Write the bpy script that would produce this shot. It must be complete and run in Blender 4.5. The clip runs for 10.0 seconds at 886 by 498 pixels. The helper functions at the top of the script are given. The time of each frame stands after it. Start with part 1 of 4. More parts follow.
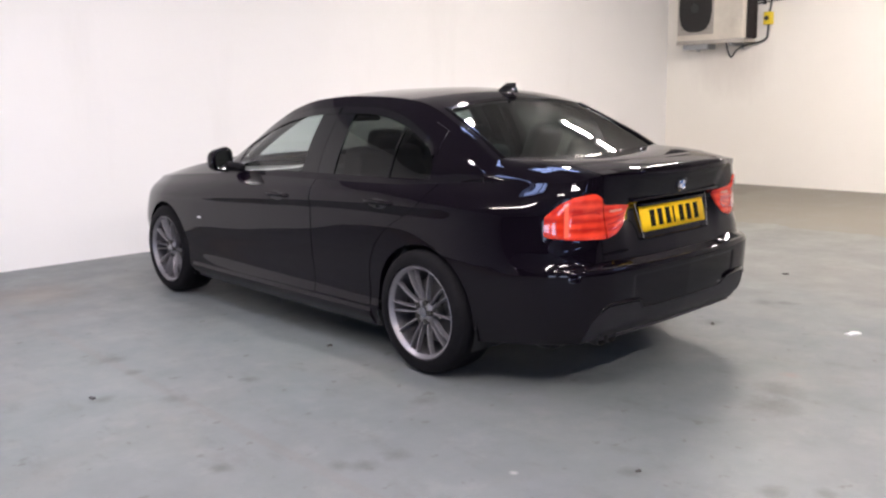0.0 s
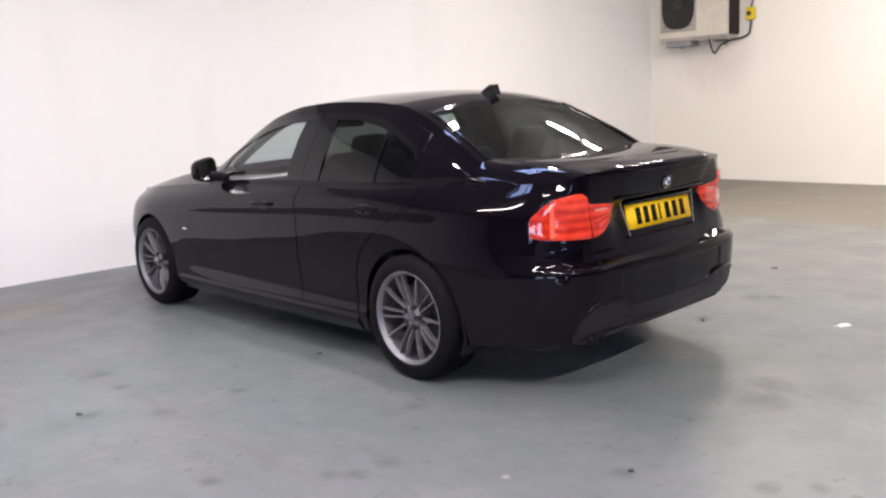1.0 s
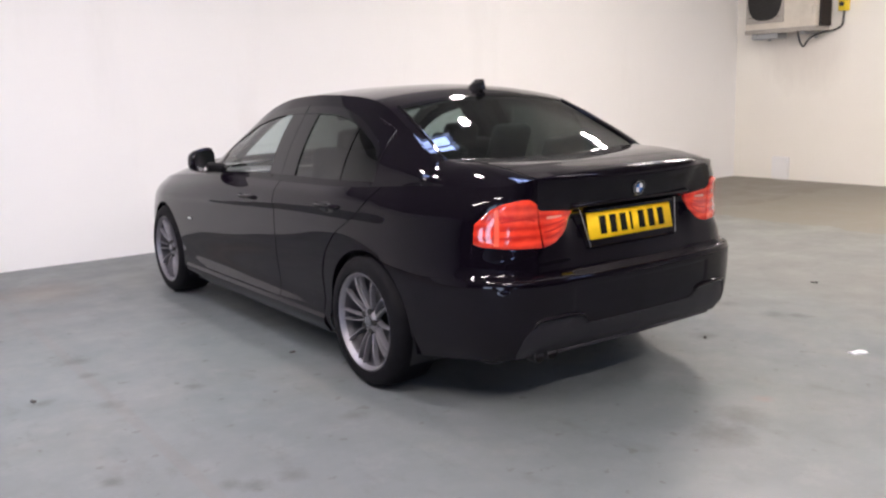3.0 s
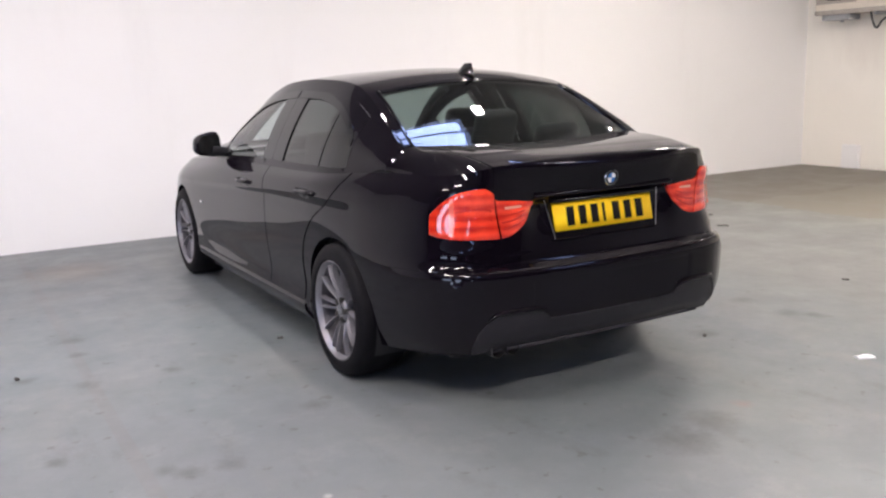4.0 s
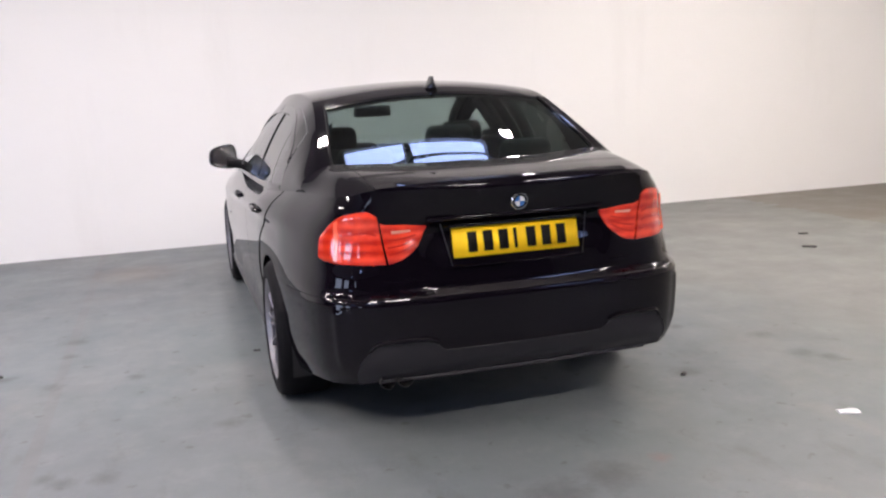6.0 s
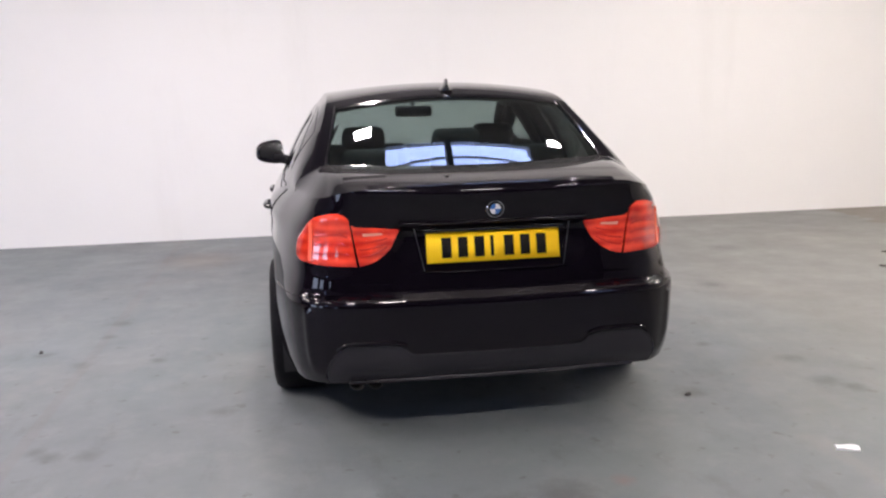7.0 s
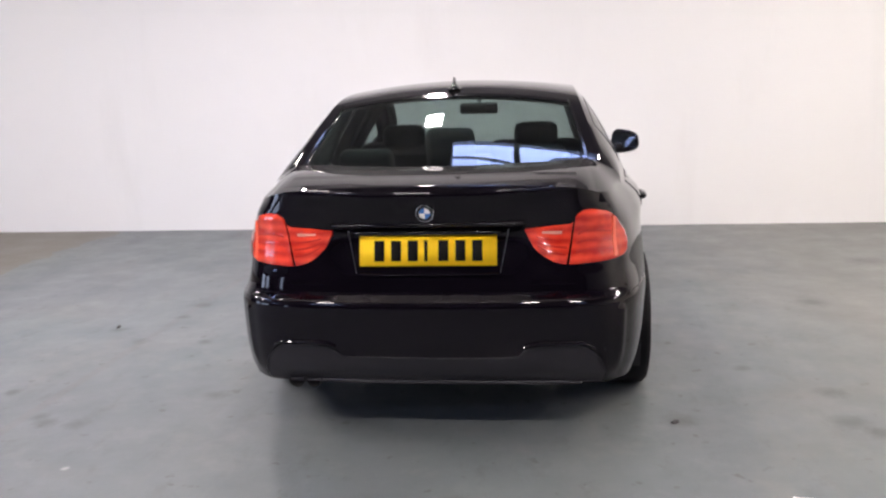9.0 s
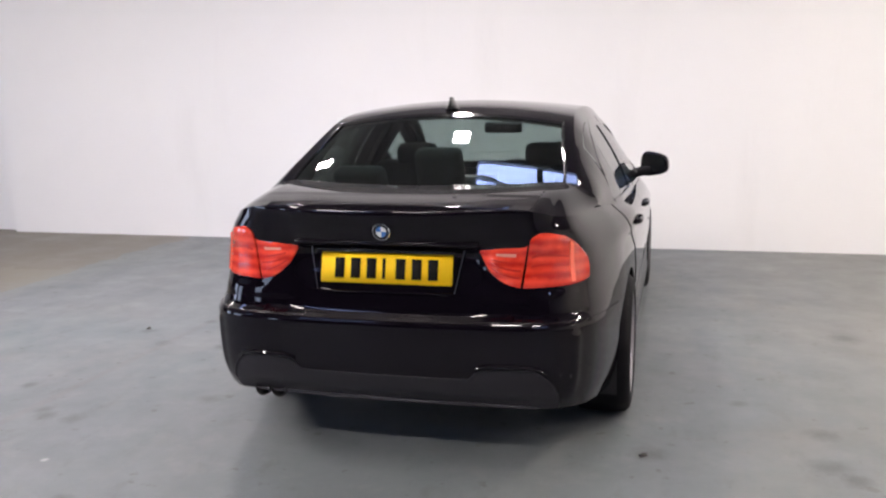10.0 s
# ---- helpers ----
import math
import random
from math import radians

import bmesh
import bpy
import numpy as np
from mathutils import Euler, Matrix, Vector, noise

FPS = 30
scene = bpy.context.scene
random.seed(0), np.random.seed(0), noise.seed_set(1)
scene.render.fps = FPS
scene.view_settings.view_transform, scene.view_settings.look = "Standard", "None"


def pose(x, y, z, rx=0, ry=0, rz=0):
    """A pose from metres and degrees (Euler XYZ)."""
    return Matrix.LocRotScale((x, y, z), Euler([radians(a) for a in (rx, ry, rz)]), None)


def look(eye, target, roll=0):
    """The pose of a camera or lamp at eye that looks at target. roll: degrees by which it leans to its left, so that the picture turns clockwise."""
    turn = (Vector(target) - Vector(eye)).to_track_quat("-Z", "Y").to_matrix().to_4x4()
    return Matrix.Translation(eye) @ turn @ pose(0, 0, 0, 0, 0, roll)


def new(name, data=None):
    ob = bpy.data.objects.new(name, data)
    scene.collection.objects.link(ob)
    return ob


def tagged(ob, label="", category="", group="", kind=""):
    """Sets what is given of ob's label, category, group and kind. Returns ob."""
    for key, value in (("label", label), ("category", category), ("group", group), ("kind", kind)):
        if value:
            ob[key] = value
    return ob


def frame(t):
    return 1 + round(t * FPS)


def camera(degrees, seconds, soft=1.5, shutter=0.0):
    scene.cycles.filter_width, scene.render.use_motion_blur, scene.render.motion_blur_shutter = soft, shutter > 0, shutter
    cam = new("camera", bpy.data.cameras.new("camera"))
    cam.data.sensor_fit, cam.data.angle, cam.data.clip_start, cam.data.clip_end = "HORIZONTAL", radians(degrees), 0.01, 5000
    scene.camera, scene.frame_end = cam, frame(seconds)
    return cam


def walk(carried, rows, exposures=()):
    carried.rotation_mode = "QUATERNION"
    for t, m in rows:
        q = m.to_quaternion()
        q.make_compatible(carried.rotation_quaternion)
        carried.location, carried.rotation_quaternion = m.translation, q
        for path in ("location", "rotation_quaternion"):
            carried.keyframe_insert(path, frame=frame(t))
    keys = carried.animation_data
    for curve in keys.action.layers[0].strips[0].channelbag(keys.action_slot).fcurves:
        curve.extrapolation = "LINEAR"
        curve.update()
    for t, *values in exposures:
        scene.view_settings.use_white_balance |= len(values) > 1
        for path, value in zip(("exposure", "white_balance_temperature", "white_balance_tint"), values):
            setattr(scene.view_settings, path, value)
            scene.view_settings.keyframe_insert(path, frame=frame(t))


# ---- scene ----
cam = camera(53.4, 10.0, 2.3)
PATH = [
    (0, (-3.674, -3.207, 1.396), (-2.338, -1.761, 1.045), -1.1),
    (0.5, (-3.675, -3.182, 1.393), (-2.301, -1.769, 1.053), -1.5),
    (1, (-3.639, -3.207, 1.392), (-2.288, -1.773, 1.049), -2.7),
    (1.5, (-3.535, -3.324, 1.401), (-2.248, -1.832, 1.057), -1.2),
    (2, (-3.392, -3.415, 1.393), (-2.148, -1.893, 1.026), -1.9),
    (2.5, (-3.168, -3.444, 1.385), (-1.967, -1.89, 1.008), -2.1),
    (2.7, (-3.075, -3.462, 1.395), (-1.887, -1.894, 1.033), -2.0),
    (4, (-2.425, -3.718, 1.38), (-1.447, -2.016, 0.994), -1.8),
    (4.5, (-2.132, -3.749, 1.395), (-1.205, -2.013, 1.038), -2.2),
    (5, (-1.827, -3.881, 1.406), (-1.048, -2.072, 1.059), -2.5),
    (5.5, (-1.554, -3.954, 1.389), (-0.871, -2.109, 1.028), -2.7),
    (7, (-0.7, -4.144, 1.409), (-0.401, -2.2, 1.043), -1.4),
    (7.5, (-0.419, -4.145, 1.402), (-0.259, -2.186, 1.032), -1.6),
    (8, (-0.094, -4.141, 1.4), (-0.056, -2.175, 1.035), -3.6),
    (8.5, (0.234, -4.149, 1.418), (0.102, -2.189, 1.043), -1.9),
    (9, (0.486, -4.09, 1.416), (0.227, -2.142, 1.045), -1.9),
    (9.5, (0.751, -4.036, 1.416), (0.353, -2.103, 1.094), -2.3),
    (10, (1.054, -3.998, 1.427), (0.549, -2.092, 1.093), -0.9),
]
STOPS = [(0, 0.37), (1.5, 0.37), (2.7, 0.30), (4, 0.34), (5.5, 0.32), (7, 0.30), (8.5, 0.31), (10, 0.34)]
walk(cam, [(t, look(eye, target, roll)) for t, eye, target, roll in PATH], STOPS)

# ---- world and light ----
world = bpy.data.worlds.new("world")
scene.world = world
world.use_nodes = True
WN = world.node_tree
WN.nodes["Background"].inputs[0].default_value = (0.55, 0.68, 1.0, 1)
WN.nodes["Background"].inputs[1].default_value = 0.3
SKYLIGHT, TUBE, PANEL = 13.0, 156.0, 600.0
ROOF = 3.67                      # height of the ceiling
XR, XL, YF, YB = 8.17, -15.0, 4.5, -17.0


# ---- materials ----
def mat(name, color=(0.5, 0.5, 0.5), rough=0.5, metal=0.0, coat=0.0, spec=0.5):
    m = bpy.data.materials.new(name)
    m.use_nodes = True
    b = m.node_tree.nodes["Principled BSDF"]
    b.inputs["Base Color"].default_value = (*color, 1)
    b.inputs["Roughness"].default_value = rough
    b.inputs["Metallic"].default_value = metal
    b.inputs["Coat Weight"].default_value = coat
    b.inputs["Coat Roughness"].default_value = 0.03
    b.inputs["Specular IOR Level"].default_value = spec
    return m


def node(m, kind, **values):
    n = m.node_tree.nodes.new(kind)
    for key, value in values.items():
        n.inputs[key.replace("_", " ")].default_value = value
    return n


def link(m, a, b):
    m.node_tree.links.new(a, b)


def ramp(m, src, stops):
    r = m.node_tree.nodes.new("ShaderNodeValToRGB")
    while len(r.color_ramp.elements) < len(stops):
        r.color_ramp.elements.new(0.5)
    for e, (pos, c) in zip(r.color_ramp.elements, stops):
        e.position, e.color = pos, (*c, 1)
    link(m, src, r.inputs[0])
    return r.outputs[0]


def mix(m, fac, a, b, mode="MIX"):
    n = m.node_tree.nodes.new("ShaderNodeMix")
    n.data_type, n.blend_type = "RGBA", mode
    for sock, val in ((n.inputs[0], fac), (n.inputs[6], a), (n.inputs[7], b)):
        if isinstance(val, (int, float)):
            sock.default_value = val
        elif isinstance(val, tuple):
            sock.default_value = (*val, 1)
        else:
            link(m, val, sock)
    return n.outputs[2]


def maths(m, op, a, b=0.0):
    n = m.node_tree.nodes.new("ShaderNodeMath")
    n.operation = op
    for sock, val in ((n.inputs[0], a), (n.inputs[1], b)):
        if isinstance(val, (int, float)):
            sock.default_value = val
        else:
            link(m, val, sock)
    return n.outputs[0]


def noise_of(m, scale, detail=4.0, rough=0.55, stretch=(1, 1, 1)):
    pos = m.node_tree.nodes.new("ShaderNodeNewGeometry").outputs["Position"]
    mp = node(m, "ShaderNodeMapping", Scale=stretch)
    link(m, pos, mp.inputs[0])
    n = node(m, "ShaderNodeTexNoise", Scale=scale, Detail=detail, Roughness=rough)
    link(m, mp.outputs[0], n.inputs["Vector"])
    return n.outputs["Fac"]


def bump(m, height, strength, distance=0.01):
    n = node(m, "ShaderNodeBump", Strength=strength, Distance=distance)
    link(m, height, n.inputs["Height"])
    link(m, n.outputs[0], m.node_tree.nodes["Principled BSDF"].inputs["Normal"])


def shade(m, color=None, rough=None):
    b = m.node_tree.nodes["Principled BSDF"]
    if color is not None:
        link(m, color, b.inputs["Base Color"])
    if rough is not None:
        link(m, rough, b.inputs["Roughness"])


def glowing(name, color, strength):
    m = bpy.data.materials.new(name)
    m.use_nodes = True
    b = m.node_tree.nodes["Principled BSDF"]
    b.inputs["Base Color"].default_value = (0.8, 0.8, 0.8, 1)
    b.inputs["Emission Color"].default_value = (*color, 1)
    b.inputs["Emission Strength"].default_value = strength
    return m


def tinted_glass(name, tint):
    m = bpy.data.materials.new(name)
    m.use_nodes = True
    m.node_tree.nodes.clear()
    out = m.node_tree.nodes.new("ShaderNodeOutputMaterial")
    clear = m.node_tree.nodes.new("ShaderNodeBsdfTransparent")
    clear.inputs[0].default_value = (*tint, 1)
    gloss = m.node_tree.nodes.new("ShaderNodeBsdfGlossy")
    gloss.inputs["Roughness"].default_value = 0.01
    facing = m.node_tree.nodes.new("ShaderNodeLayerWeight")
    facing.inputs[0].default_value = 0.5
    graze = maths(m, "POWER", facing.outputs["Facing"], 4.0)
    amount = maths(m, "ADD", maths(m, "MULTIPLY", graze, 0.94), 0.055)
    both = m.node_tree.nodes.new("ShaderNodeMixShader")
    link(m, amount, both.inputs[0])
    link(m, clear.outputs[0], both.inputs[1])
    link(m, gloss.outputs[0], both.inputs[2])
    link(m, both.outputs[0], out.inputs[0])
    return m


PAINT = mat("black metallic paint", (0.004, 0.003, 0.008), 0.5, 0.0, 1.0, 0.0)
PAINT.node_tree.nodes["Principled BSDF"].inputs["Coat IOR"].default_value = 1.35
PAINT.node_tree.nodes["Principled BSDF"].inputs["Sheen Weight"].default_value = 0.007
PAINT.node_tree.nodes["Principled BSDF"].inputs["Sheen Roughness"].default_value = 0.25
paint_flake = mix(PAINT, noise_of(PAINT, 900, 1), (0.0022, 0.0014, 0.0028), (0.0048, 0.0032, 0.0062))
# a pale grey sheen is put into the colour of the flat tops
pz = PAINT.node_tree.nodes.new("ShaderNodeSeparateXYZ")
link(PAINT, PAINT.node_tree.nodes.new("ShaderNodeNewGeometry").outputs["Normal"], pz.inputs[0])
top_sheen = node(PAINT, "ShaderNodeMapRange", From_Min=0.93, From_Max=0.995, To_Min=0.0, To_Max=0.26)
link(PAINT, pz.outputs[2], top_sheen.inputs["Value"])
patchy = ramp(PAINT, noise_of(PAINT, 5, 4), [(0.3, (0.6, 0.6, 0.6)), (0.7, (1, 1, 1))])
shade(PAINT, mix(PAINT, maths(PAINT, "MULTIPLY", top_sheen.outputs[0], patchy), paint_flake, (0.20, 0.19, 0.185)))
GLASS = tinted_glass("tinted car glass", (0.32, 0.395, 0.375))
SIDE_GLASS = tinted_glass("side window glass", (0.72, 0.79, 0.78))
REAR_GLASS = tinted_glass("darker rear side glass", (0.11, 0.124, 0.116))
TRIM = mat("satin black trim", (0.008, 0.008, 0.009), 0.35)
GLOSS_TRIM = mat("gloss black trim", (0.004, 0.004, 0.005), 0.08)
PLASTIC = mat("grained black plastic", (0.017, 0.015, 0.019), 0.5, 0.0, 0.0, 0.4)
bump(PLASTIC, noise_of(PLASTIC, 600, 2), 0.3, 0.001)
CABIN = mat("charcoal cabin trim", (0.012, 0.012, 0.013), 0.8)
LEATHER = mat("black seat leather", (0.016, 0.016, 0.017), 0.55)
bump(LEATHER, noise_of(LEATHER, 250, 3), 0.3, 0.002)
HEADLINER = mat("grey headlining", (0.05, 0.05, 0.05), 0.9)
RUBBER = mat("tyre rubber", (0.005, 0.005, 0.006), 0.65, 0.0, 0.0, 0.12)
shade(RUBBER, mix(RUBBER, noise_of(RUBBER, 30, 3), (0.0025, 0.0022, 0.003), (0.007, 0.0062, 0.008)))
ALLOY = mat("grey alloy", (0.30, 0.285, 0.31), 0.42, 0.7)
shade(ALLOY, mix(ALLOY, noise_of(ALLOY, 60, 3), (0.20, 0.192, 0.208), (0.28, 0.268, 0.29)))
# inner rim coloured dark for the shade between the spokes
BARREL = mat("shade-dark alloy", (0.075, 0.07, 0.076), 0.5, 0.6)
BRAKE = mat("brake iron", (0.07, 0.066, 0.066), 0.45, 0.8)
BRIGHT_TRIM = mat("dulled bright trim", (0.35, 0.35, 0.38), 0.2, 1.0)
CHROME = mat("chrome", (0.8, 0.8, 0.82), 0.08, 1.0)
LENS_RED = mat("red lamp lens", (0.62, 0.022, 0.012), 0.12, 0.0, 1.0)
LENS_SIDE = mat("orange-red marker lens", (0.6, 0.03, 0.01), 0.12, 0.0, 1.0)
for lens, dark_red, bright_red in ((LENS_RED, (0.50, 0.010, 0.006), (0.97, 0.075, 0.030)), (LENS_SIDE, (0.40, 0.008, 0.004), (0.72, 0.040, 0.012))):
    lz = lens.node_tree.nodes.new("ShaderNodeSeparateXYZ")
    link(lens, lens.node_tree.nodes.new("ShaderNodeNewGeometry").outputs["Position"], lz.inputs[0])
    bands = maths(lens, "ADD", maths(lens, "MULTIPLY", maths(lens, "SINE", maths(lens, "MULTIPLY", lz.outputs[2], 150.0)), 0.16), maths(lens, "MULTIPLY", noise_of(lens, 14, 2), 0.9))
    shade(lens, mix(lens, ramp(lens, bands, [(0.2, (0, 0, 0)), (0.8, (1, 1, 1))]), dark_red, bright_red))
LENS_PALE = mat("pale red light guide", (0.95, 0.14, 0.07), 0.2, 0.0, 1.0)
LENS_RIB = mat("dark red light guide", (0.50, 0.016, 0.010), 0.2, 0.0, 1.0)
LENS_CLEAR = mat("clear reversing lamp lens", (0.72, 0.30, 0.22), 0.1, 0.0, 1.0)
PLATE = mat("yellow reflective plate", (0.90, 0.52, 0.015), 0.55, 0.0, 0.0, 0.2)
shade(PLATE, mix(PLATE, noise_of(PLATE, 120, 2), (0.98, 0.60, 0.012), (0.99, 0.64, 0.018)))
INK = mat("black plate lettering", (0.012, 0.011, 0.010), 0.8, 0.0, 0.0, 0.1)
BADGE_BLUE = mat("badge blue enamel", (0.05, 0.16, 0.42), 0.15, 0.0, 1.0)
BADGE_WHITE = mat("badge white enamel", (0.75, 0.75, 0.76), 0.15, 0.0, 1.0)
EXHAUST = mat("sooty exhaust steel", (0.03, 0.028, 0.028), 0.6, 0.6)

WALL = mat("white painted wall", (0.80, 0.79, 0.775), 0.6)
wn = noise_of(WALL, 0.9, 6, 0.6)
wstreak = noise_of(WALL, 1.6, 5, 0.6, (1, 1, 0.18))
wc = mix(WALL, maths(WALL, "MULTIPLY", wn, 0.5), (0.86, 0.85, 0.84), (0.77, 0.76, 0.75))
wc = mix(WALL, ramp(WALL, wstreak, [(0.58, (0, 0, 0)), (0.78, (0.2, 0.2, 0.2))]), wc, (0.62, 0.60, 0.57))
shade(WALL, wc)
bump(WALL, noise_of(WALL, 45, 4), 0.18, 0.004)

SIDE_WALL = mat("cream painted side wall", (0.82, 0.78, 0.71), 0.6)
swall = mix(SIDE_WALL, noise_of(SIDE_WALL, 1.3, 6, 0.65), (0.90, 0.868, 0.80), (0.85, 0.812, 0.742))
# a ragged darker patch on the wall below the condenser unit
patch_at = node(SIDE_WALL, "ShaderNodeMapping", Location=(0, -3.45 / 0.62, -1.75 / 0.55), Scale=(0, 1 / 0.62, 1 / 0.55))
link(SIDE_WALL, SIDE_WALL.node_tree.nodes.new("ShaderNodeNewGeometry").outputs["Position"], patch_at.inputs[0])
patch_far = SIDE_WALL.node_tree.nodes.new("ShaderNodeVectorMath")
patch_far.operation = "LENGTH"
link(SIDE_WALL, patch_at.outputs[0], patch_far.inputs[0])
patch_edge = maths(SIDE_WALL, "ADD", patch_far.outputs["Value"], maths(SIDE_WALL, "MULTIPLY", noise_of(SIDE_WALL, 3.5, 6, 0.7, (1, 1, 0.3)), 1.1))
wall_patch = node(SIDE_WALL, "ShaderNodeMapRange", From_Min=1.75, From_Max=0.7, To_Min=0.0, To_Max=0.42)
link(SIDE_WALL, patch_edge, wall_patch.inputs["Value"])
shade(SIDE_WALL, mix(SIDE_WALL, wall_patch.outputs[0], swall, (0.50, 0.44, 0.40)))
bump(SIDE_WALL, noise_of(SIDE_WALL, 45, 4), 0.18, 0.004)

FLOOR = mat("grey painted concrete", (0.3, 0.3, 0.31), 0.4)
fpos = FLOOR.node_tree.nodes.new("ShaderNodeNewGeometry").outputs["Position"]
fsep = FLOOR.node_tree.nodes.new("ShaderNodeSeparateXYZ")
link(FLOOR, fpos, fsep.inputs[0])
FX, FY = fsep.outputs[0], fsep.outputs[1]
big = noise_of(FLOOR, 0.55, 5, 0.6)
mid = noise_of(FLOOR, 2.3, 6, 0.65)
fine = noise_of(FLOOR, 14, 6, 0.7)
drag = noise_of(FLOOR, 1.4, 6, 0.7, (1.6, 0.35, 1))
paint = ramp(FLOOR, big, [(0.30, (0.197, 0.212, 0.233)), (0.50, (0.225, 0.243, 0.264)), (0.72, (0.273, 0.280, 0.287))])
paint = mix(FLOOR, ramp(FLOOR, mid, [(0.35, (0, 0, 0)), (0.7, (0.55, 0.55, 0.55))]), paint, (0.192, 0.222, 0.234))
paint = mix(FLOOR, ramp(FLOOR, drag, [(0.55, (0, 0, 0)), (0.8, (0.5, 0.5, 0.5))]), paint, (0.30, 0.288, 0.275))
haze = noise_of(FLOOR, 0.8, 3, 0.5, (1, 0.6, 1))
paint = mix(FLOOR, ramp(FLOOR, haze, [(0.42, (0, 0, 0)), (0.66, (0.6, 0.6, 0.6))]), paint, (0.216, 0.255, 0.271))
rusty = noise_of(FLOOR, 1.1, 4, 0.6, (0.8, 1.3, 1))
paint = mix(FLOOR, ramp(FLOOR, rusty, [(0.55, (0, 0, 0)), (0.80, (0.32, 0.32, 0.32))]), paint, (0.30, 0.262, 0.238))
scuff = noise_of(FLOOR, 5.5, 5, 0.7, (1.0, 0.45, 1))
paint = mix(FLOOR, ramp(FLOOR, scuff, [(0.56, (0, 0, 0)), (0.70, (0.52, 0.52, 0.52))]), paint, (0.159, 0.165, 0.174))
pale = noise_of(FLOOR, 3.1, 6, 0.72)
paint = mix(FLOOR, ramp(FLOOR, pale, [(0.54, (0, 0, 0)), (0.72, (0.42, 0.42, 0.42))]), paint, (0.33, 0.335, 0.34))
spots = ramp(FLOOR, noise_of(FLOOR, 11, 3, 0.5), [(0.66, (0, 0, 0)), (0.72, (0.55, 0.55, 0.55))])
paint = mix(FLOOR, spots, paint, (0.11, 0.105, 0.105))
# towards the right the paint mixes into a warmer, paler tone
worn = maths(FLOOR, "ADD", maths(FLOOR, "ADD", FX, 0.2), maths(FLOOR, "MULTIPLY", maths(FLOOR, "SUBTRACT", drag, 0.5), 1.6))
paint = mix(FLOOR, ramp(FLOOR, maths(FLOOR, "MULTIPLY", worn, 0.25), [(0.38, (0, 0, 0)), (0.62, (0.5, 0.5, 0.5))]), paint, (0.290, 0.284, 0.256))
bare = ramp(FLOOR, mid, [(0.3, (0.19, 0.175, 0.145)), (0.55, (0.27, 0.25, 0.205)), (0.8, (0.36, 0.335, 0.29))])
# the bare concrete is darker near the front wall
front_band = maths(FLOOR, "MULTIPLY", maths(FLOOR, "GREATER_THAN", maths(FLOOR, "ADD", FY, maths(FLOOR, "MULTIPLY", mid, 0.9)), 3.0), 0.55)
bare = mix(FLOOR, front_band, bare, (0.19, 0.17, 0.145))
wob = maths(FLOOR, "MULTIPLY", maths(FLOOR, "SUBTRACT", mid, 0.5), 0.7)
right_edge = maths(FLOOR, "GREATER_THAN", maths(FLOOR, "ADD", FX, wob), 4.8)
left_edge = maths(FLOOR, "LESS_THAN", maths(FLOOR, "ADD", FX, wob), -4.05)
fc = mix(FLOOR, maths(FLOOR, "MAXIMUM", right_edge, left_edge), paint, bare)
old_line = maths(FLOOR, "LESS_THAN", maths(FLOOR, "ABSOLUTE", maths(FLOOR, "ADD", FX, 1.9)), 0.028)
fc = mix(FLOOR, maths(FLOOR, "MULTIPLY", old_line, maths(FLOOR, "MULTIPLY", mid, 0.3)), fc, (0.22, 0.165, 0.16))


def stain(base, x, y, radius, color, amount):
    """A worn mark on the floor with a ragged edge."""
    far = FLOOR.node_tree.nodes.new("ShaderNodeVectorMath")
    far.operation = "DISTANCE"
    link(FLOOR, fpos, far.inputs[0])
    far.inputs[1].default_value = (x, y, 0)
    edge = maths(FLOOR, "ADD", maths(FLOOR, "DIVIDE", far.outputs["Value"], radius), maths(FLOOR, "MULTIPLY", fine, 1.6))
    cover = node(FLOOR, "ShaderNodeMapRange", From_Min=1.9, From_Max=1.0, To_Min=0.0, To_Max=amount)
    link(FLOOR, edge, cover.inputs["Value"])
    return mix(FLOOR, cover.outputs[0], base, color)


SOOT, RUST, CHALK = (0.085, 0.083, 0.09), (0.30, 0.20, 0.13), (0.55, 0.55, 0.55)
for sx, sy, sr in ((-1.87, 1.40, 0.07), (-2.17, 0.80, 0.06), (-1.61, -0.68, 0.07), (-1.10, -1.42, 0.05), (0.13, -1.38, 0.13), (-0.89, -1.86, 0.06),
                   (-0.78, -2.0, 0.05), (-0.10, -1.46, 0.14), (-1.53, 0.56, 0.06), (2.05, 1.47, 0.13), (1.69, -0.16, 0.08), (2.76, 2.72, 0.17),
                   (0.98, -0.53, 0.08), (1.67, -0.51, 0.09), (1.74, -0.62, 0.07), (1.37, 0.17, 0.05), (-1.89, 1.10, 0.06), (-1.76, -0.67, 0.06),
                   (-1.83, -0.60, 0.05), (-2.16, -0.30, 0.05), (-1.92, 0.57, 0.07), (-1.12, -0.30, 0.07)):
    fc = stain(fc, sx, sy, sr, SOOT, 0.55)
fc = stain(fc, -1.60, 3.40, 0.42, RUST, 0.35)
fc = stain(fc, 0.37, -1.32, 0.05, (0.38, 0.18, 0.17), 0.35)
fc = stain(fc, -1.41, -1.12, 0.018, CHALK, 0.8)
fc = mix(FLOOR, 1.0, fc, (0.675, 0.665, 0.645), "MULTIPLY")
shade(FLOOR, fc, ramp(FLOOR, mid, [(0.3, (0.38, 0.38, 0.38)), (0.75, (0.60, 0.60, 0.60))]))
bump(FLOOR, fine, 0.10, 0.004)

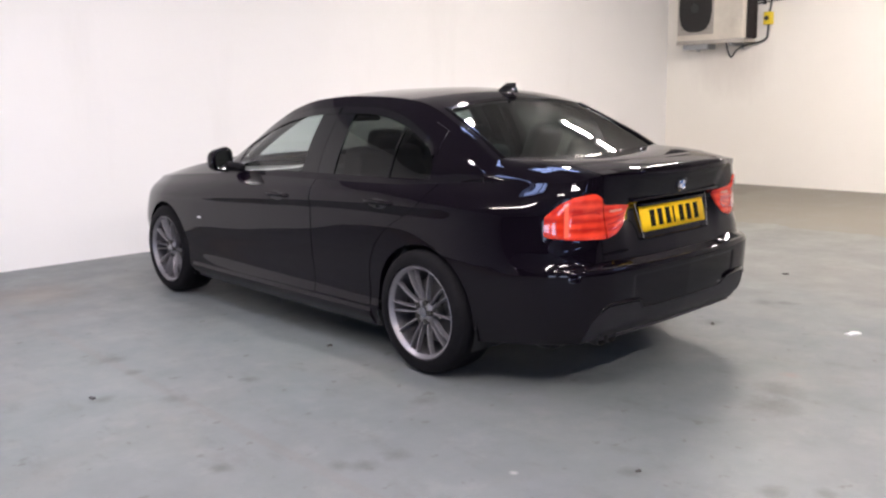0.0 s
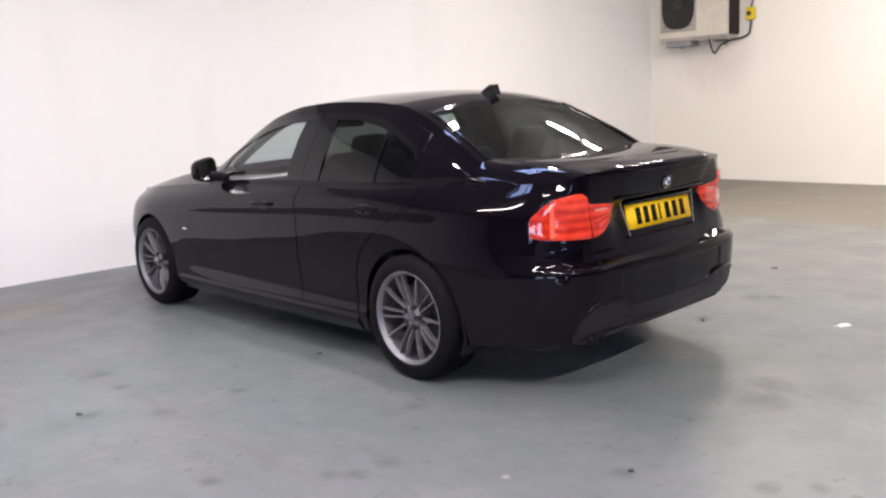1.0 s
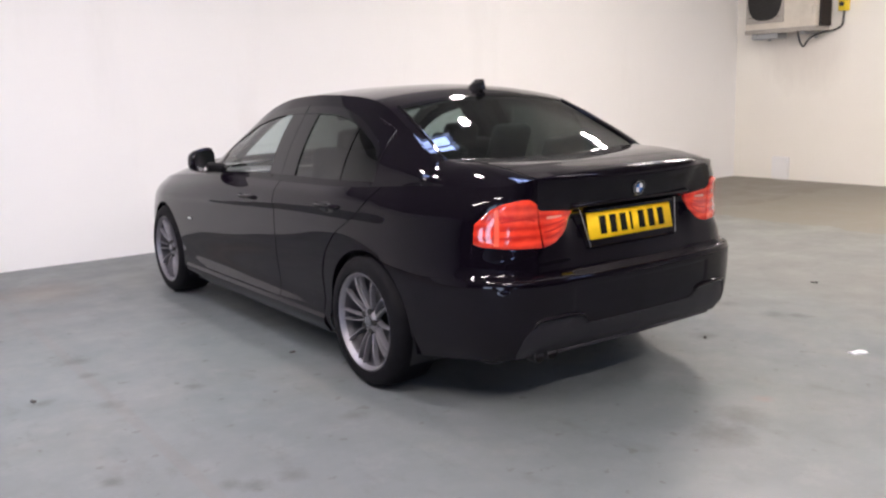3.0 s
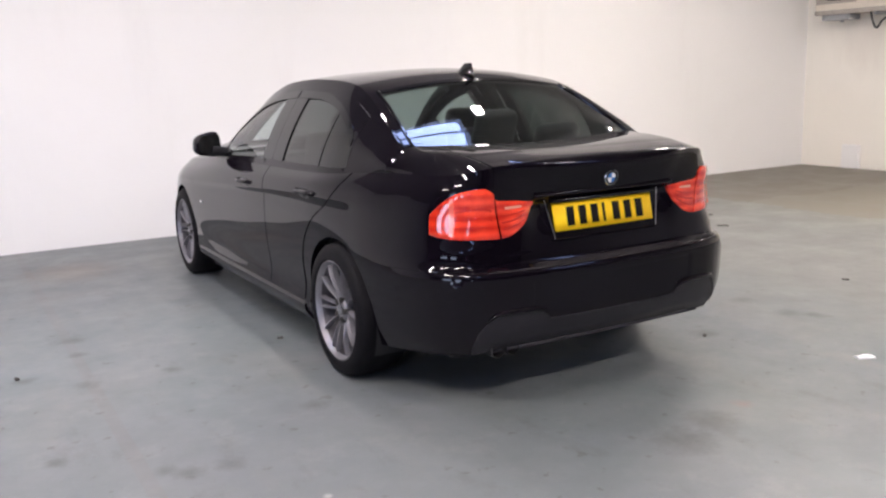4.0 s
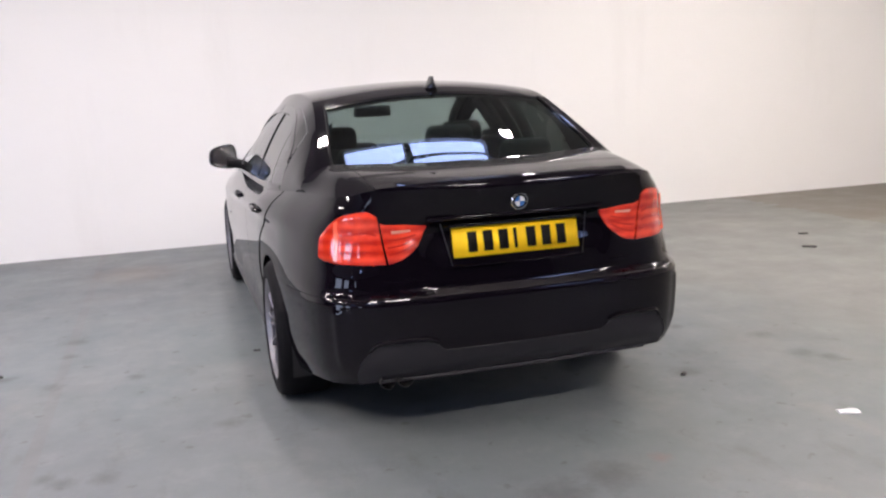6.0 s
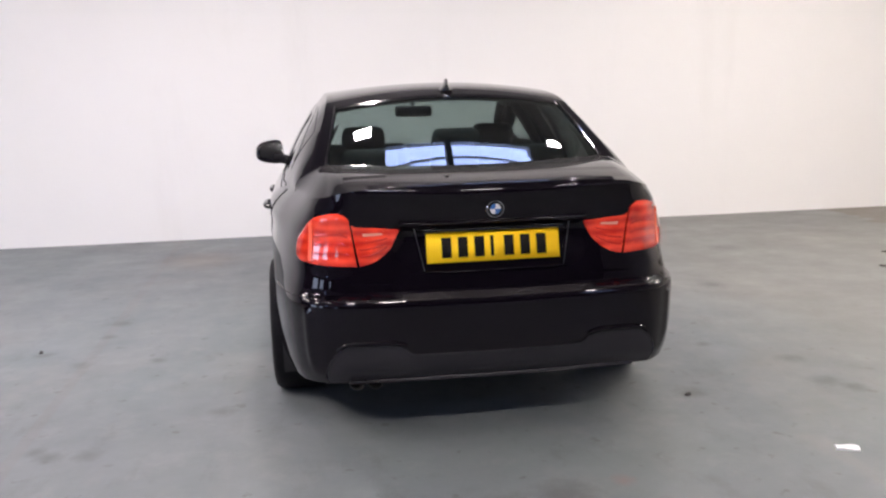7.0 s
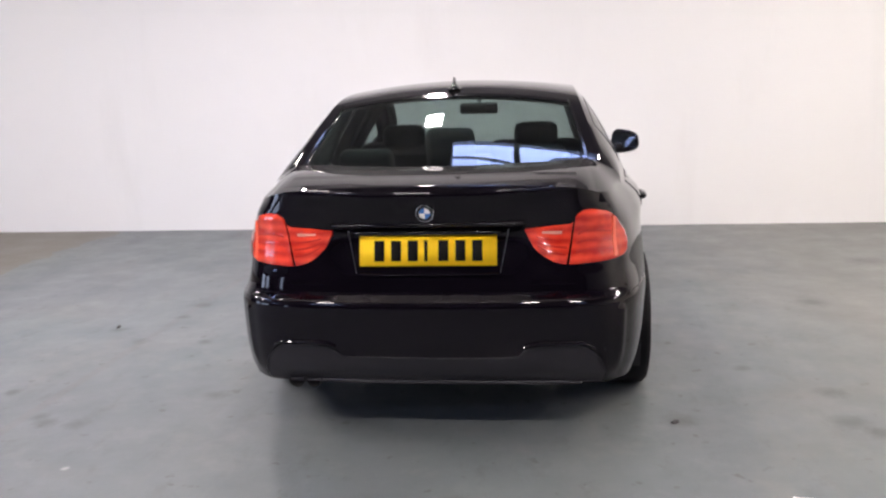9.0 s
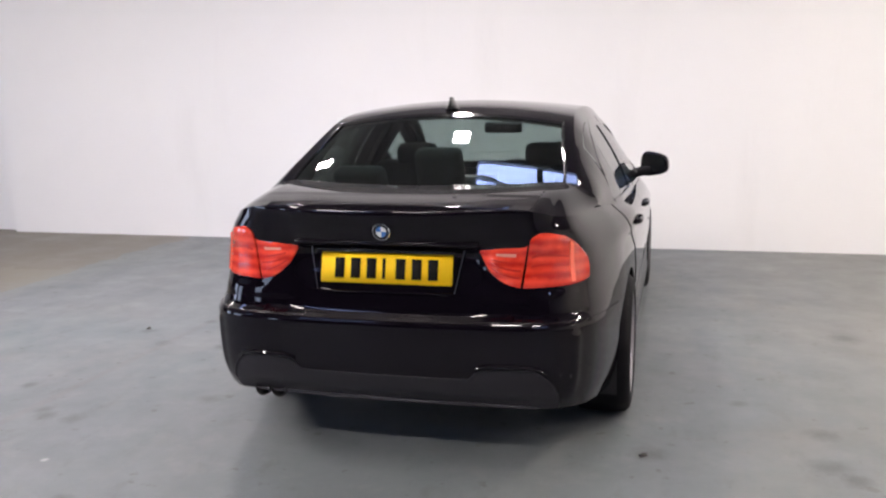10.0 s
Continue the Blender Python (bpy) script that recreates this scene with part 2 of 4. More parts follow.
CEILING = mat("pale grey roof sheeting", (0.34, 0.34, 0.345), 0.7)
# unseen far walls, coloured dark to stand in for an unlit hall
FAR_WALL = mat("dark unseen wall", (0.07, 0.07, 0.08), 0.7)
shade(FAR_WALL, mix(FAR_WALL, noise_of(FAR_WALL, 0.8, 5), (0.045, 0.045, 0.055), (0.085, 0.083, 0.09)))
STEEL = mat("grey painted steel", (0.30, 0.31, 0.32), 0.5)
BEIGE = mat("beige enamelled sheet", (0.60, 0.55, 0.44), 0.4)
shade(BEIGE, mix(BEIGE, noise_of(BEIGE, 7, 5), (0.74, 0.69, 0.59), (0.55, 0.50, 0.43)))
GRIMY = mat("grimy grey enamel", (0.38, 0.35, 0.31), 0.5)
shade(GRIMY, mix(GRIMY, noise_of(GRIMY, 9, 5, 0.7), (0.50, 0.46, 0.41), (0.24, 0.215, 0.19)))
COIL = mat("dark brown coil fins", (0.016, 0.010, 0.010), 0.8)
DARK = mat("dark fan opening", (0.02, 0.018, 0.017), 0.7)
YELLOW = mat("yellow plastic", (0.75, 0.55, 0.02), 0.45)
CABLE = mat("black cable sheath", (0.03, 0.03, 0.03), 0.6)
PAPER = mat("white paper", (0.8, 0.8, 0.8), 0.8)
DIRT = mat("dark grit", (0.07, 0.065, 0.06), 0.9)
SKY_GLOW = glowing("daylit roof panel", (0.40, 0.52, 1.0), SKYLIGHT)
PANEL_GLOW = glowing("bright panel diffuser", (1.0, 0.90, 0.88), PANEL)
DOOR_GLOW = glowing("daylit door sheet", (0.62, 0.72, 1.0), 6.0)
WARM_GLOW = glowing("yellowed fluorescent diffuser", (1.0, 0.90, 0.83), TUBE * 1.95)
TUBE_GLOW = glowing("fluorescent diffuser", (1.0, 0.908, 0.89), TUBE)


# ---- mesh tools ----
def pchip(xs, ys):
    xs, ys = np.array(xs, float), np.array(ys, float)
    h = np.diff(xs)
    d = np.diff(ys) / h
    m = np.zeros(len(xs))
    for k in range(1, len(xs) - 1):
        if d[k - 1] * d[k] > 0:
            w1, w2 = 2 * h[k] + h[k - 1], h[k] + 2 * h[k - 1]
            m[k] = (w1 + w2) / (w1 / d[k - 1] + w2 / d[k])
    m[0], m[-1] = d[0], d[-1]

    def f(x):
        x = min(max(x, xs[0]), xs[-1])
        k = min(max(int(np.searchsorted(xs, x)) - 1, 0), len(xs) - 2)
        s = (x - xs[k]) / h[k]
        return float((1 + 2 * s) * (1 - s) ** 2 * ys[k] + s * (1 - s) ** 2 * h[k] * m[k]
                     + s * s * (3 - 2 * s) * ys[k + 1] + s * s * (s - 1) * h[k] * m[k + 1])
    return f


def part(name, bm, material, parent=None, label="", smooth=True):
    me = bpy.data.meshes.new(name)
    bm.normal_update()
    bm.to_mesh(me)
    bm.free()
    if isinstance(material, (list, tuple)):
        for one in material:
            me.materials.append(one)
    else:
        me.materials.append(material)
    if smooth:
        me.shade_smooth()
        me.set_sharp_from_angle(angle=radians(35))
    ob = new(name, me)
    ob.parent = parent
    return tagged(ob, label)


def add_grid(bm, fn, us, vs, flip=False, rim=None):
    """A sheet of quads over the numbers us and vs; rim: a second function for a border that tucks in."""
    rows = [[bm.verts.new(fn(u, v)) for v in vs] for u in us]
    def quad(a, b, c, d):
        try:
            f = bm.faces.new((a, d, c, b) if flip else (a, b, c, d))
            f.smooth = True
        except ValueError:
            pass
    for i in range(len(us) - 1):
        for j in range(len(vs) - 1):
            quad(rows[i][j], rows[i + 1][j], rows[i + 1][j + 1], rows[i][j + 1])
    if rim:
        nu, nv = len(us), len(vs)
        loop = [(i, 0) for i in range(nu)] + [(nu - 1, j) for j in range(1, nv)] + [(i, nv - 1) for i in range(nu - 2, -1, -1)] + [(0, j) for j in range(nv - 2, 0, -1)]
        low = [bm.verts.new(rim(us[i], vs[j])) for i, j in loop]
        for k, (i, j) in enumerate(loop):
            k2 = (k + 1) % len(loop)
            i2, j2 = loop[k2]
            quad(rows[i2][j2], rows[i][j], low[k], low[k2])
    return rows


def span(a, b, n):
    return [a + (b - a) * i / (n - 1) for i in range(n)]


def add_box(bm, x0, x1, y0, y1, z0, z1, bevel=0.0, m=None):
    made = bmesh.ops.create_cube(bm, size=1)["verts"]
    for v in made:
        v.co = Vector((x0 + (v.co.x + 0.5) * (x1 - x0), y0 + (v.co.y + 0.5) * (y1 - y0), z0 + (v.co.z + 0.5) * (z1 - z0)))
    if bevel:
        edges = list({e for v in made for e in v.link_edges})
        out = bmesh.ops.bevel(bm, geom=edges, offset=bevel, segments=3, profile=0.5, affect="EDGES")
        made = list({v for f in out["faces"] for v in f.verts} | {v for v in made if v.is_valid})
    if m is not None:
        for v in made:
            v.co = m @ v.co
    return made


def box(x0, x1, y0, y1, z0, z1, bevel=0.0, m=None):
    bm = bmesh.new()
    add_box(bm, x0, x1, y0, y1, z0, z1, bevel, m)
    return bm


def add_lathe(bm, profile, n=48, m=None):
    """Turns (radius, x) pairs round the x axis."""
    rings = []
    for r, x in profile:
        ring = []
        for k in range(n):
            a = 2 * math.pi * k / n
            co = Vector((x, r * math.cos(a), r * math.sin(a)))
            ring.append(bm.verts.new(m @ co if m else co))
        rings.append(ring)
    for a, b in zip(rings, rings[1:]):
        for k in range(n):
            f = bm.faces.new((a[k], a[(k + 1) % n], b[(k + 1) % n], b[k]))
            f.smooth = True
    return rings


def add_tube(bm, path, r, n=8):
    path = [Vector(p) for p in path]
    rings = []
    for i, p in enumerate(path):
        t = (path[min(i + 1, len(path) - 1)] - path[max(i - 1, 0)]).normalized()
        a = t.orthogonal().normalized() if not rings else (last - last.dot(t) * t).normalized()
        last = a
        b = t.cross(a)
        rings.append([bm.verts.new(p + r * (math.cos(2 * math.pi * k / n) * a + math.sin(2 * math.pi * k / n) * b)) for k in range(n)])
    for a, b in zip(rings, rings[1:]):
        for k in range(n):
            bm.faces.new((a[k], a[(k + 1) % n], b[(k + 1) % n], b[k]))
    bm.faces.new(rings[0][::-1])
    bm.faces.new(rings[-1])


def smooth_path(points, n):
    f = [pchip(range(len(points)), [p[k] for p in points]) for k in range(3)]
    return [Vector([g(s) for g in f]) for s in span(0, len(points) - 1, n)]


# ---- the room ----
def structure(ob, label):
    return tagged(ob, label, kind="structure")


bm = bmesh.new()
add_grid(bm, lambda u, v: (u, v, 0), span(XL - 0.3, XR + 0.3, 12), span(YB - 0.3, YF + 0.5, 12))
structure(part("floor", bm, FLOOR, smooth=False), "worn grey-blue painted concrete floor with bare strips")

STEP = -6.3
structure(part("wall_front", box(STEP, XR + 0.3, YF, YF + 0.3, 0, ROOF), WALL, smooth=False), "white painted workshop wall")
structure(part("wall_front_recess", box(XL, STEP, YF + 0.14, YF + 0.3, 0, ROOF), WALL, smooth=False), "recessed end of the white painted wall")
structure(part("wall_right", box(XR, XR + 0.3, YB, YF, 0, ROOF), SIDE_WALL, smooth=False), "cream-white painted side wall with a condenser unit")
structure(part("wall_left", box(XL - 0.3, XL, YB, YF + 0.3, 0, ROOF), FAR_WALL, smooth=False), "dark grey unseen far side wall")
structure(part("wall_back", box(XL, XR, YB - 0.3, YB, 0, ROOF), FAR_WALL, smooth=False), "dark grey unseen rear wall")
structure(part("wall_pier", box(XR - 0.06, XR - 0.002, 3.58, 3.84, 0, 0.32, 0.02), WALL, smooth=False), "low white boxed pier against the wall")

# roof with daylight panels
SKY = [(-0.28, 1.20, 0.77, 1.09), (-3.55, -2.35, 0.72, 1.22), (-4.2, -2.6, -7.3, -6.5), (3.2, 4.8, -7.3, -6.5), (-9.6, -7.8, -7.8, -6.8)]
xs = sorted({XL, XR} | {v for s in SKY for v in s[:2]})
ys = sorted({YB, YF + 0.3} | {v for s in SKY for v in s[2:]})
bm = bmesh.new()
for a, b in zip(xs, xs[1:]):
    for c, d in zip(ys, ys[1:]):
        cx, cy = (a + b) / 2, (c + d) / 2
        if not any(s[0] < cx < s[1] and s[2] < cy < s[3] for s in SKY):
            add_box(bm, a, b, c, d, ROOF, ROOF + 0.12)
structure(part("ceiling", bm, CEILING, smooth=False), "grey sheeted workshop roof")


def skylight(x0, x1, y0, y1):
    top = tagged(new("roof_light"), "translucent corrugated daylight panel in the roof", "roof light", "roof lights")
    top.location = ((x0 + x1) / 2, (y0 + y1) / 2, ROOF)
    w, d = (x1 - x0) / 2, (y1 - y0) / 2
    bm = bmesh.new()
    n = int(d * 2 / 0.02)
    add_grid(bm, lambda u, v: (u, v, 0.10 + 0.012 * math.sin(v * 2 * math.pi / 0.11)), [-w, w], span(-d, d, n), True)
    part("panel", bm, SKY_GLOW, top)
    part("glazing_bar", box(-0.15 * w - 0.03, -0.15 * w + 0.03, -d, d, -0.03, 0.06), STEEL, top, smooth=False)
    part("purlin", box(-w, w, -0.30 * d - 0.006, -0.30 * d + 0.006, 0.0, 0.05), STEEL, top, smooth=False)
    return top


for s in SKY:
    skylight(*s)


def strip_light(x, y, turn=0, half=0.75, glow=TUBE_GLOW):
    top = tagged(new("strip_light"), "white fluorescent batten with a glowing diffuser on the roof", "ceiling light", "strip lights")
    top.matrix_world = pose(x, y, ROOF - 0.20, 0, 0, turn)
    part("housing", box(-half, half, -0.09, 0.09, 0.05, 0.13, 0.01), BADGE_WHITE, top)
    part("diffuser", box(0.02 - half, half - 0.02, -0.055, 0.055, 0.012, 0.048, 0.012), glow, top, "glowing white diffuser")
    for sx in (0.15 - half, half - 0.15):
        bm = bmesh.new()
        add_tube(bm, [(sx, 0, 0.12), (sx, 0, 0.20)], 0.006, 6)
        part("hanger", bm, STEEL, top)
    return top


strip_light(3.63, 1.19, -36, 0.24, WARM_GLOW)
strip_light(4.12, 0.80, -36, 0.30, WARM_GLOW)
for lx in (-2.3, -0.75, 0.8, 2.35):
    strip_light(lx, -4.6, 0, 0.4)
# the last three battens are added, unseen, to fill light on walls and floor
for lx, ly, half in ((-5.6, 1.3, 0.6), (6.0, -0.6, 0.75), (-4.2, -0.9, 0.58), (-2.9, -2.3, 0.66)):
    strip_light(lx, ly, 90, half)


def spot_panel(x, y, size=1.0):
    top = tagged(new("panel_light"), "small square white ceiling light", "ceiling light", "panel lights")
    top.location = (x, y, ROOF)
    part("frame", box(-0.080 * size - 0.015, 0.080 * size + 0.015, -0.085 * size - 0.015, 0.085 * size + 0.015, -0.06, 0, 0.008), BADGE_WHITE, top)
    bm = bmesh.new()
    add_grid(bm, lambda u, v: (u, v, -0.064), [-0.08 * size, 0.08 * size], [-0.085 * size, 0.085 * size], True)
    part("diffuser", bm, PANEL_GLOW, top)


spot_panel(-0.49, 1.40)
spot_panel(1.47, 1.20, 0.72)
spot_panel(-2.02, 1.38)


def daylit_door(m, w, h, label):
    """A translucent door: frame posts, head rail and the daylit sheet between them."""
    top = tagged(new("translucent_door"), label, "door", "translucent doors")
    top.matrix_world = m
    bm = bmesh.new()
    add_grid(bm, lambda u, v: (u, 0.03 + 0.008 * math.sin(u * 60), v), span(-w / 2, w / 2, int(w * 40)), [0.02, h])
    part("sheet", bm, DOOR_GLOW, top)
    for sx in (-w / 2, w / 2):
        part("post", box(sx - 0.05, sx + 0.05, -0.05, 0.06, 0, h + 0.05, 0.004), STEEL, top, smooth=False)
    part("rail", box(-w / 2, w / 2, 0.0, 0.02, h - 0.03, h + 0.03), STEEL, top, smooth=False)
    return top


daylit_door(pose(XL + 0.07, -7.6, 0, 0, 0, 90), 3.4, 2.7, "daylit translucent sheet door in the far side wall")
daylit_door(pose(XL + 0.07, -2.7, 0, 0, 0, 90), 3.2, 2.7, "daylit translucent sheet door in the far side wall")
daylit_door(pose(-13.2, YB + 0.07, 0, 0, 0, 180), 1.5, 2.4, "narrow daylit translucent door in the rear wall")

# ---- the car: curves of its body ----
# half outline in plan, from the middle of the tail round the side to the middle of the nose
OUT = [(0, -0.970), (0.30, -0.962), (0.54, -0.936), (0.655, -0.898), (0.722, -0.840), (0.778, -0.742), (0.829, -0.52), (0.868, -0.20), (0.884, 0.30),
       (0.888, 1.3), (0.888, 2.2), (0.882, 2.75), (0.845, 3.08), (0.73, 3.34), (0.48, 3.49), (0, 3.55)]
chord = [0.0]
for (ax, ay), (bx, by) in zip(OUT, OUT[1:]):
    chord.append(chord[-1] + math.hypot(bx - ax, by - ay))
PMAX = chord[-1]
out_x, out_y = pchip(chord, [o[0] for o in OUT]), pchip(chord, [o[1] for o in OUT])
PS = np.linspace(0, PMAX, 3000)
PX, PY = np.array([out_x(p) for p in PS]), np.array([out_y(p) for p in PS])


def p_at_y(y):
    return float(np.interp(y, PY, PS))


def p_at_x(x):
    k = 700
    return float(np.interp(x, PX[:k], PS[:k]))


def out_normal(p):
    a, b = max(p - 0.01, 0), min(p + 0.01, PMAX)
    tx, ty = out_x(b) - out_x(a), out_y(b) - out_y(a)
    if p < 0.01:
        tx, ty = 1, 0
    if p > PMAX - 0.01:
        tx, ty = -1, 0
    s = math.hypot(tx, ty)
    return ty / s, -tx / s


# heights and insets of the lines that run round the body; the first two columns are the middle of the tail
ROWY = (-0.970, -0.9615, -0.952, -0.87, -0.70, -0.45, 0.30, 1.7, 2.5, 3.2, 3.55)


def line(zs, ins):
    return pchip(ROWY, zs), pchip(ROWY, ins)


LINES = [
    line((.275, .275, .275, .275, .265, .235, .180, .175, .180, .200, .200), (.110, .110, .105, .058, .040, .045, .050, .050, .050, .050, .080)),
    line((.340, .340, .340, .340, .335, .320, .260, .260, .270, .280, .280), (.050, .050, .046, .024, .018, .020, .012, .012, .012, .020, .030)),
    line((.450, .450, .450, .450, .450, .430, .360, .360, .380, .400, .400), (.012, .012, .010, .006, .004, .006, .024, .024, .012, .010, .000)),
    line((.592, .592, .592, .592, .582, .560, .500, .500, .500, .500, .500), (.000, .000, .000, .000, .000, .002, .011, .011, .004, .000, .000)),
    line((.618, .618, .618, .618, .612, .600, .580, .570, .560, .550, .560), (.007, .007, .007, .007, .006, .004, .006, .007, .001, .003, .010)),
    line((.632, .632, .632, .632, .636, .650, .650, .630, .605, .585, .590), (.072, .072, .066, .036, .018, .012, .005, .006, .001, .008, .020)),
    line((.690, .690, .695, .700, .700, .720, .725, .690, .645, .620, .620), (.082, .082, .075, .050, .034, .024, .005, .006, .003, .014, .030)),
    line((.738, .738, .740, .750, .755, .800, .803, .737, .690, .650, .640), (.092, .092, .080, .068, .043, .034, .009, .009, .007, .020, .040)),
    line((.852, .852, .850, .850, .850, .848, .836, .766, .720, .690, .680), (.120, .120, .088, .080, .056, .042, .001, .000, .003, .030, .060)),
    line((.895, .895, .925, .925, .915, .908, .893, .842, .785, .740, .720), (.082, .082, .072, .070, .072, .066, .015, .014, .026, .060, .090)),
    line((1.040, 1.039, 1.034, 1.001, .988, .982, .938, .914, .868, .800, .740), (.032, .034, .050, .096, .108, .116, .062, .056, .090, .130, .140)),
]
cache = {}


def rows_at(p):
    key = round(p, 5)
    if key not in cache:
        y = out_y(p)
        zs = [a(y) for a, _ in LINES]
        cache[key] = (out_x(p), y, *out_normal(p), zs, pchip(zs, [b(y) for _, b in LINES]))
    return cache[key]


def skin(p, z, off=0.0, side=1):
    """A point of the body's outer skin; off: metres proud of it."""
    x, y, nx, ny, zs, inset = rows_at(abs(p))
    d = off - inset(z)
    return Vector((side * (x + nx * d), y + ny * d, z))


def z_low(p):
    return rows_at(p)[4][0]


def z_top(p):
    return rows_at(p)[4][-1]


def belt(y, side=1):
    p = p_at_y(y)
    return skin(p, z_top(p), 0, side)


# the cabin: roof rail, and the middle line of screen, roof and rear glass
RAILY = (-0.66, -0.50, -0.33, -0.10, 0.10, 0.30, 0.55, 0.85, 1.15, 1.40, 1.65, 1.90, 2.06)
rail_x = pchip(RAILY, (.660, .672, .668, .632, .600, .580, .572, .572, .578, .592, .625, .675, .705))
rail_z = pchip(RAILY, (.910, .990, 1.074, 1.192, 1.292, 1.350, 1.374, 1.382, 1.368, 1.320, 1.212, 1.060, .955))
MIDY = (-0.66, -0.52, -0.43, -0.20, 0.0, 0.13, 0.30, 0.60, 0.90, 1.2, 1.42, 1.7, 2.0, 2.14)
mid_z = pchip(MIDY, (.930, 1.008, 1.058, 1.186, 1.294, 1.361, 1.404, 1.424, 1.422, 1.398, 1.340, 1.190, 1.010, .935))


def evenly_bent(f, a, b, bend):
    """f with an even curve between a and b, for the rear glass."""
    fa, slope = f(a), (f(b) - f(a)) / (b - a)
    return lambda y: fa + slope * (y - a) + bend * (y - a) * (b - y) if a < y < b else f(y)


mid_z = evenly_bent(mid_z, -0.43, 0.135, 0.085)
rail_z = evenly_bent(rail_z, -0.33, 0.135, 0.18)


def roof(s, y, off=0.0):
    """s from -1 at one rail to 1 at the other."""
    return Vector((s * rail_x(y), y, rail_z(y) + (mid_z(y) - rail_z(y)) * (1 - abs(s) ** 2.0) + off))


def flank(y, v, side=1, off=0.0):
    """The cabin's side, v from 0 at the belt to 1 at the rail."""
    a, b = belt(y, side), roof(side, y)
    c = a.lerp(b, v)
    c.x += side * (0.030 * 4 * v * (1 - v) + off)
    return c


ARCH = {"rear": (0.0, 0.340, 0.322), "front": (2.76, 0.340, 0.322)}


def arch_z(y, grow=0.0):
    for yc, r, zc in ARCH.values():
        if abs(y - yc) < r + grow:
            return zc + math.sqrt(max((r + grow) ** 2 - (y - yc) ** 2, 0))
    return 0.0


car = tagged(new("car"), "black four-door saloon with grey alloy wheels parked on the floor", "car")

# ---- shell ----
SIDE_WIN = {"rear": (0.0, 0.80), "front": (1.03, 1.83)}
for side in (1, -1):
    bm = bmesh.new()
    flip = side < 0
    segs = [("plain", -0.970, -0.340), ("arch", -0.340, 0.340), ("plain", 0.340, 2.420), ("arch", 2.420, 3.100), ("plain", 3.100, 3.55)]
    for kind, y0, y1 in segs:
        if kind == "plain":
            cols = span(p_at_y(y0), p_at_y(y1), 44)
            cols = [(p, z_low(p)) for p in cols]
        else:
            yc, r, zc = ARCH["rear" if y0 < 1 else "front"]
            cols = []
            for k in range(41):
                y = yc - r * math.cos(math.pi * k / 40)
                cols.append((p_at_y(y), arch_z(y) if 0 < k < 40 else zc))
        add_grid(bm, lambda i, v: skin(cols[i][0], cols[i][1] + (z_top(cols[i][0]) - cols[i][1]) * v, 0, side),
                 list(range(len(cols))), span(0, 1, 44), flip)
        if kind == "arch":   # the lip turned in round the wheel
            lip = [(skin(p, z, 0, side), skin(p, z, -0.05, side)) for p, z in cols]
            add_grid(bm, lambda i, v: lip[i][0].lerp(lip[i][1], v), list(range(len(lip))), [0, 1], not flip)
    bmesh.ops.remove_doubles(bm, verts=bm.verts, dist=0.0004)
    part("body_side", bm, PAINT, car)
    # cabin side round the windows
    bm = bmesh.new()
    y_end = SIDE_WIN["rear"][0]
    ys_all = span(-0.335, y_end, 16) + span(y_end, 2.0, 60)[1:]
    add_grid(bm, lambda y, v: flank(y, v * 0.075, side), ys_all, [0, 0.5, 1], flip)
    add_grid(bm, lambda y, v: flank(y, v, side), span(-0.335, y_end, 16), [0.075] + span(0.13, 0.87, 13) + [0.935, 1.0], flip)
    add_grid(bm, lambda y, v: flank(y, v, side), span(y_end, 2.0, 60), [0.87, 0.935, 1.0], flip)
    add_grid(bm, lambda y, v: roof(side * (1.0 - 0.085 * v), y), ys_all, span(0, 1, 5), flip)
    bmesh.ops.remove_doubles(bm, verts=bm.verts, dist=0.0005)
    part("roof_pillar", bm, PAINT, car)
    bm = bmesh.new()       # dark lining inside the rear pillar
    add_grid(bm, lambda y, v: flank(y, 0.05 + 0.92 * v, side, -0.05 - 0.04 * (y + 0.30) / 0.33), span(-0.30, 0.03, 8), span(0, 1, 8), not flip)
    part("pillar_lining", bm, CABIN, car)
    bm = bmesh.new()       # lining of the middle pillar
    add_grid(bm, lambda y, v: flank(y, 0.03 + 0.92 * v, side, -0.075), span(0.89, 1.08, 4), span(0, 1, 8), not flip, lambda y, v: flank(y, 0.03 + 0.92 * v, side, -0.012))
    part("pillar_lining", bm, CABIN, car)
# boot deck, scuttle and bonnet, roof
YB_SIDE, YB_MID = -0.33, -0.43


def glass_base(s):
    return YB_MID + (YB_SIDE - YB_MID) * s * s


DECK_P = p_at_y(-0.34)
LID_P = p_at_x(0.565)
deck_s = pchip((0, LID_P / DECK_P, 1), (0, 0.86, 1.0))


def deck(u, v, off=0.0):
    """The boot deck and its shoulders: u from -1 to 1 along the top edge of the body, v from that edge to the glass."""
    side = 1 if u >= 0 else -1
    a = skin(abs(u) * DECK_P, z_top(abs(u) * DECK_P), 0, side)
    s = deck_s(abs(u))
    b = roof(s * side, glass_base(s))
    c = a.lerp(b, v)
    k = max(0.0, (abs(u) - 0.6) / 0.4)
    c.x += side * 0.030 * 4 * v * (1 - v) * k * k
    rise = 1 - (1 - v / 0.58) ** 2 if v < 0.58 else 0.78 + 0.22 * math.cos(math.pi * (v - 0.58) / 0.42)
    c.z += off + 0.022 * rise * (1 - 0.55 * u * u) * (1 - k)
    return c


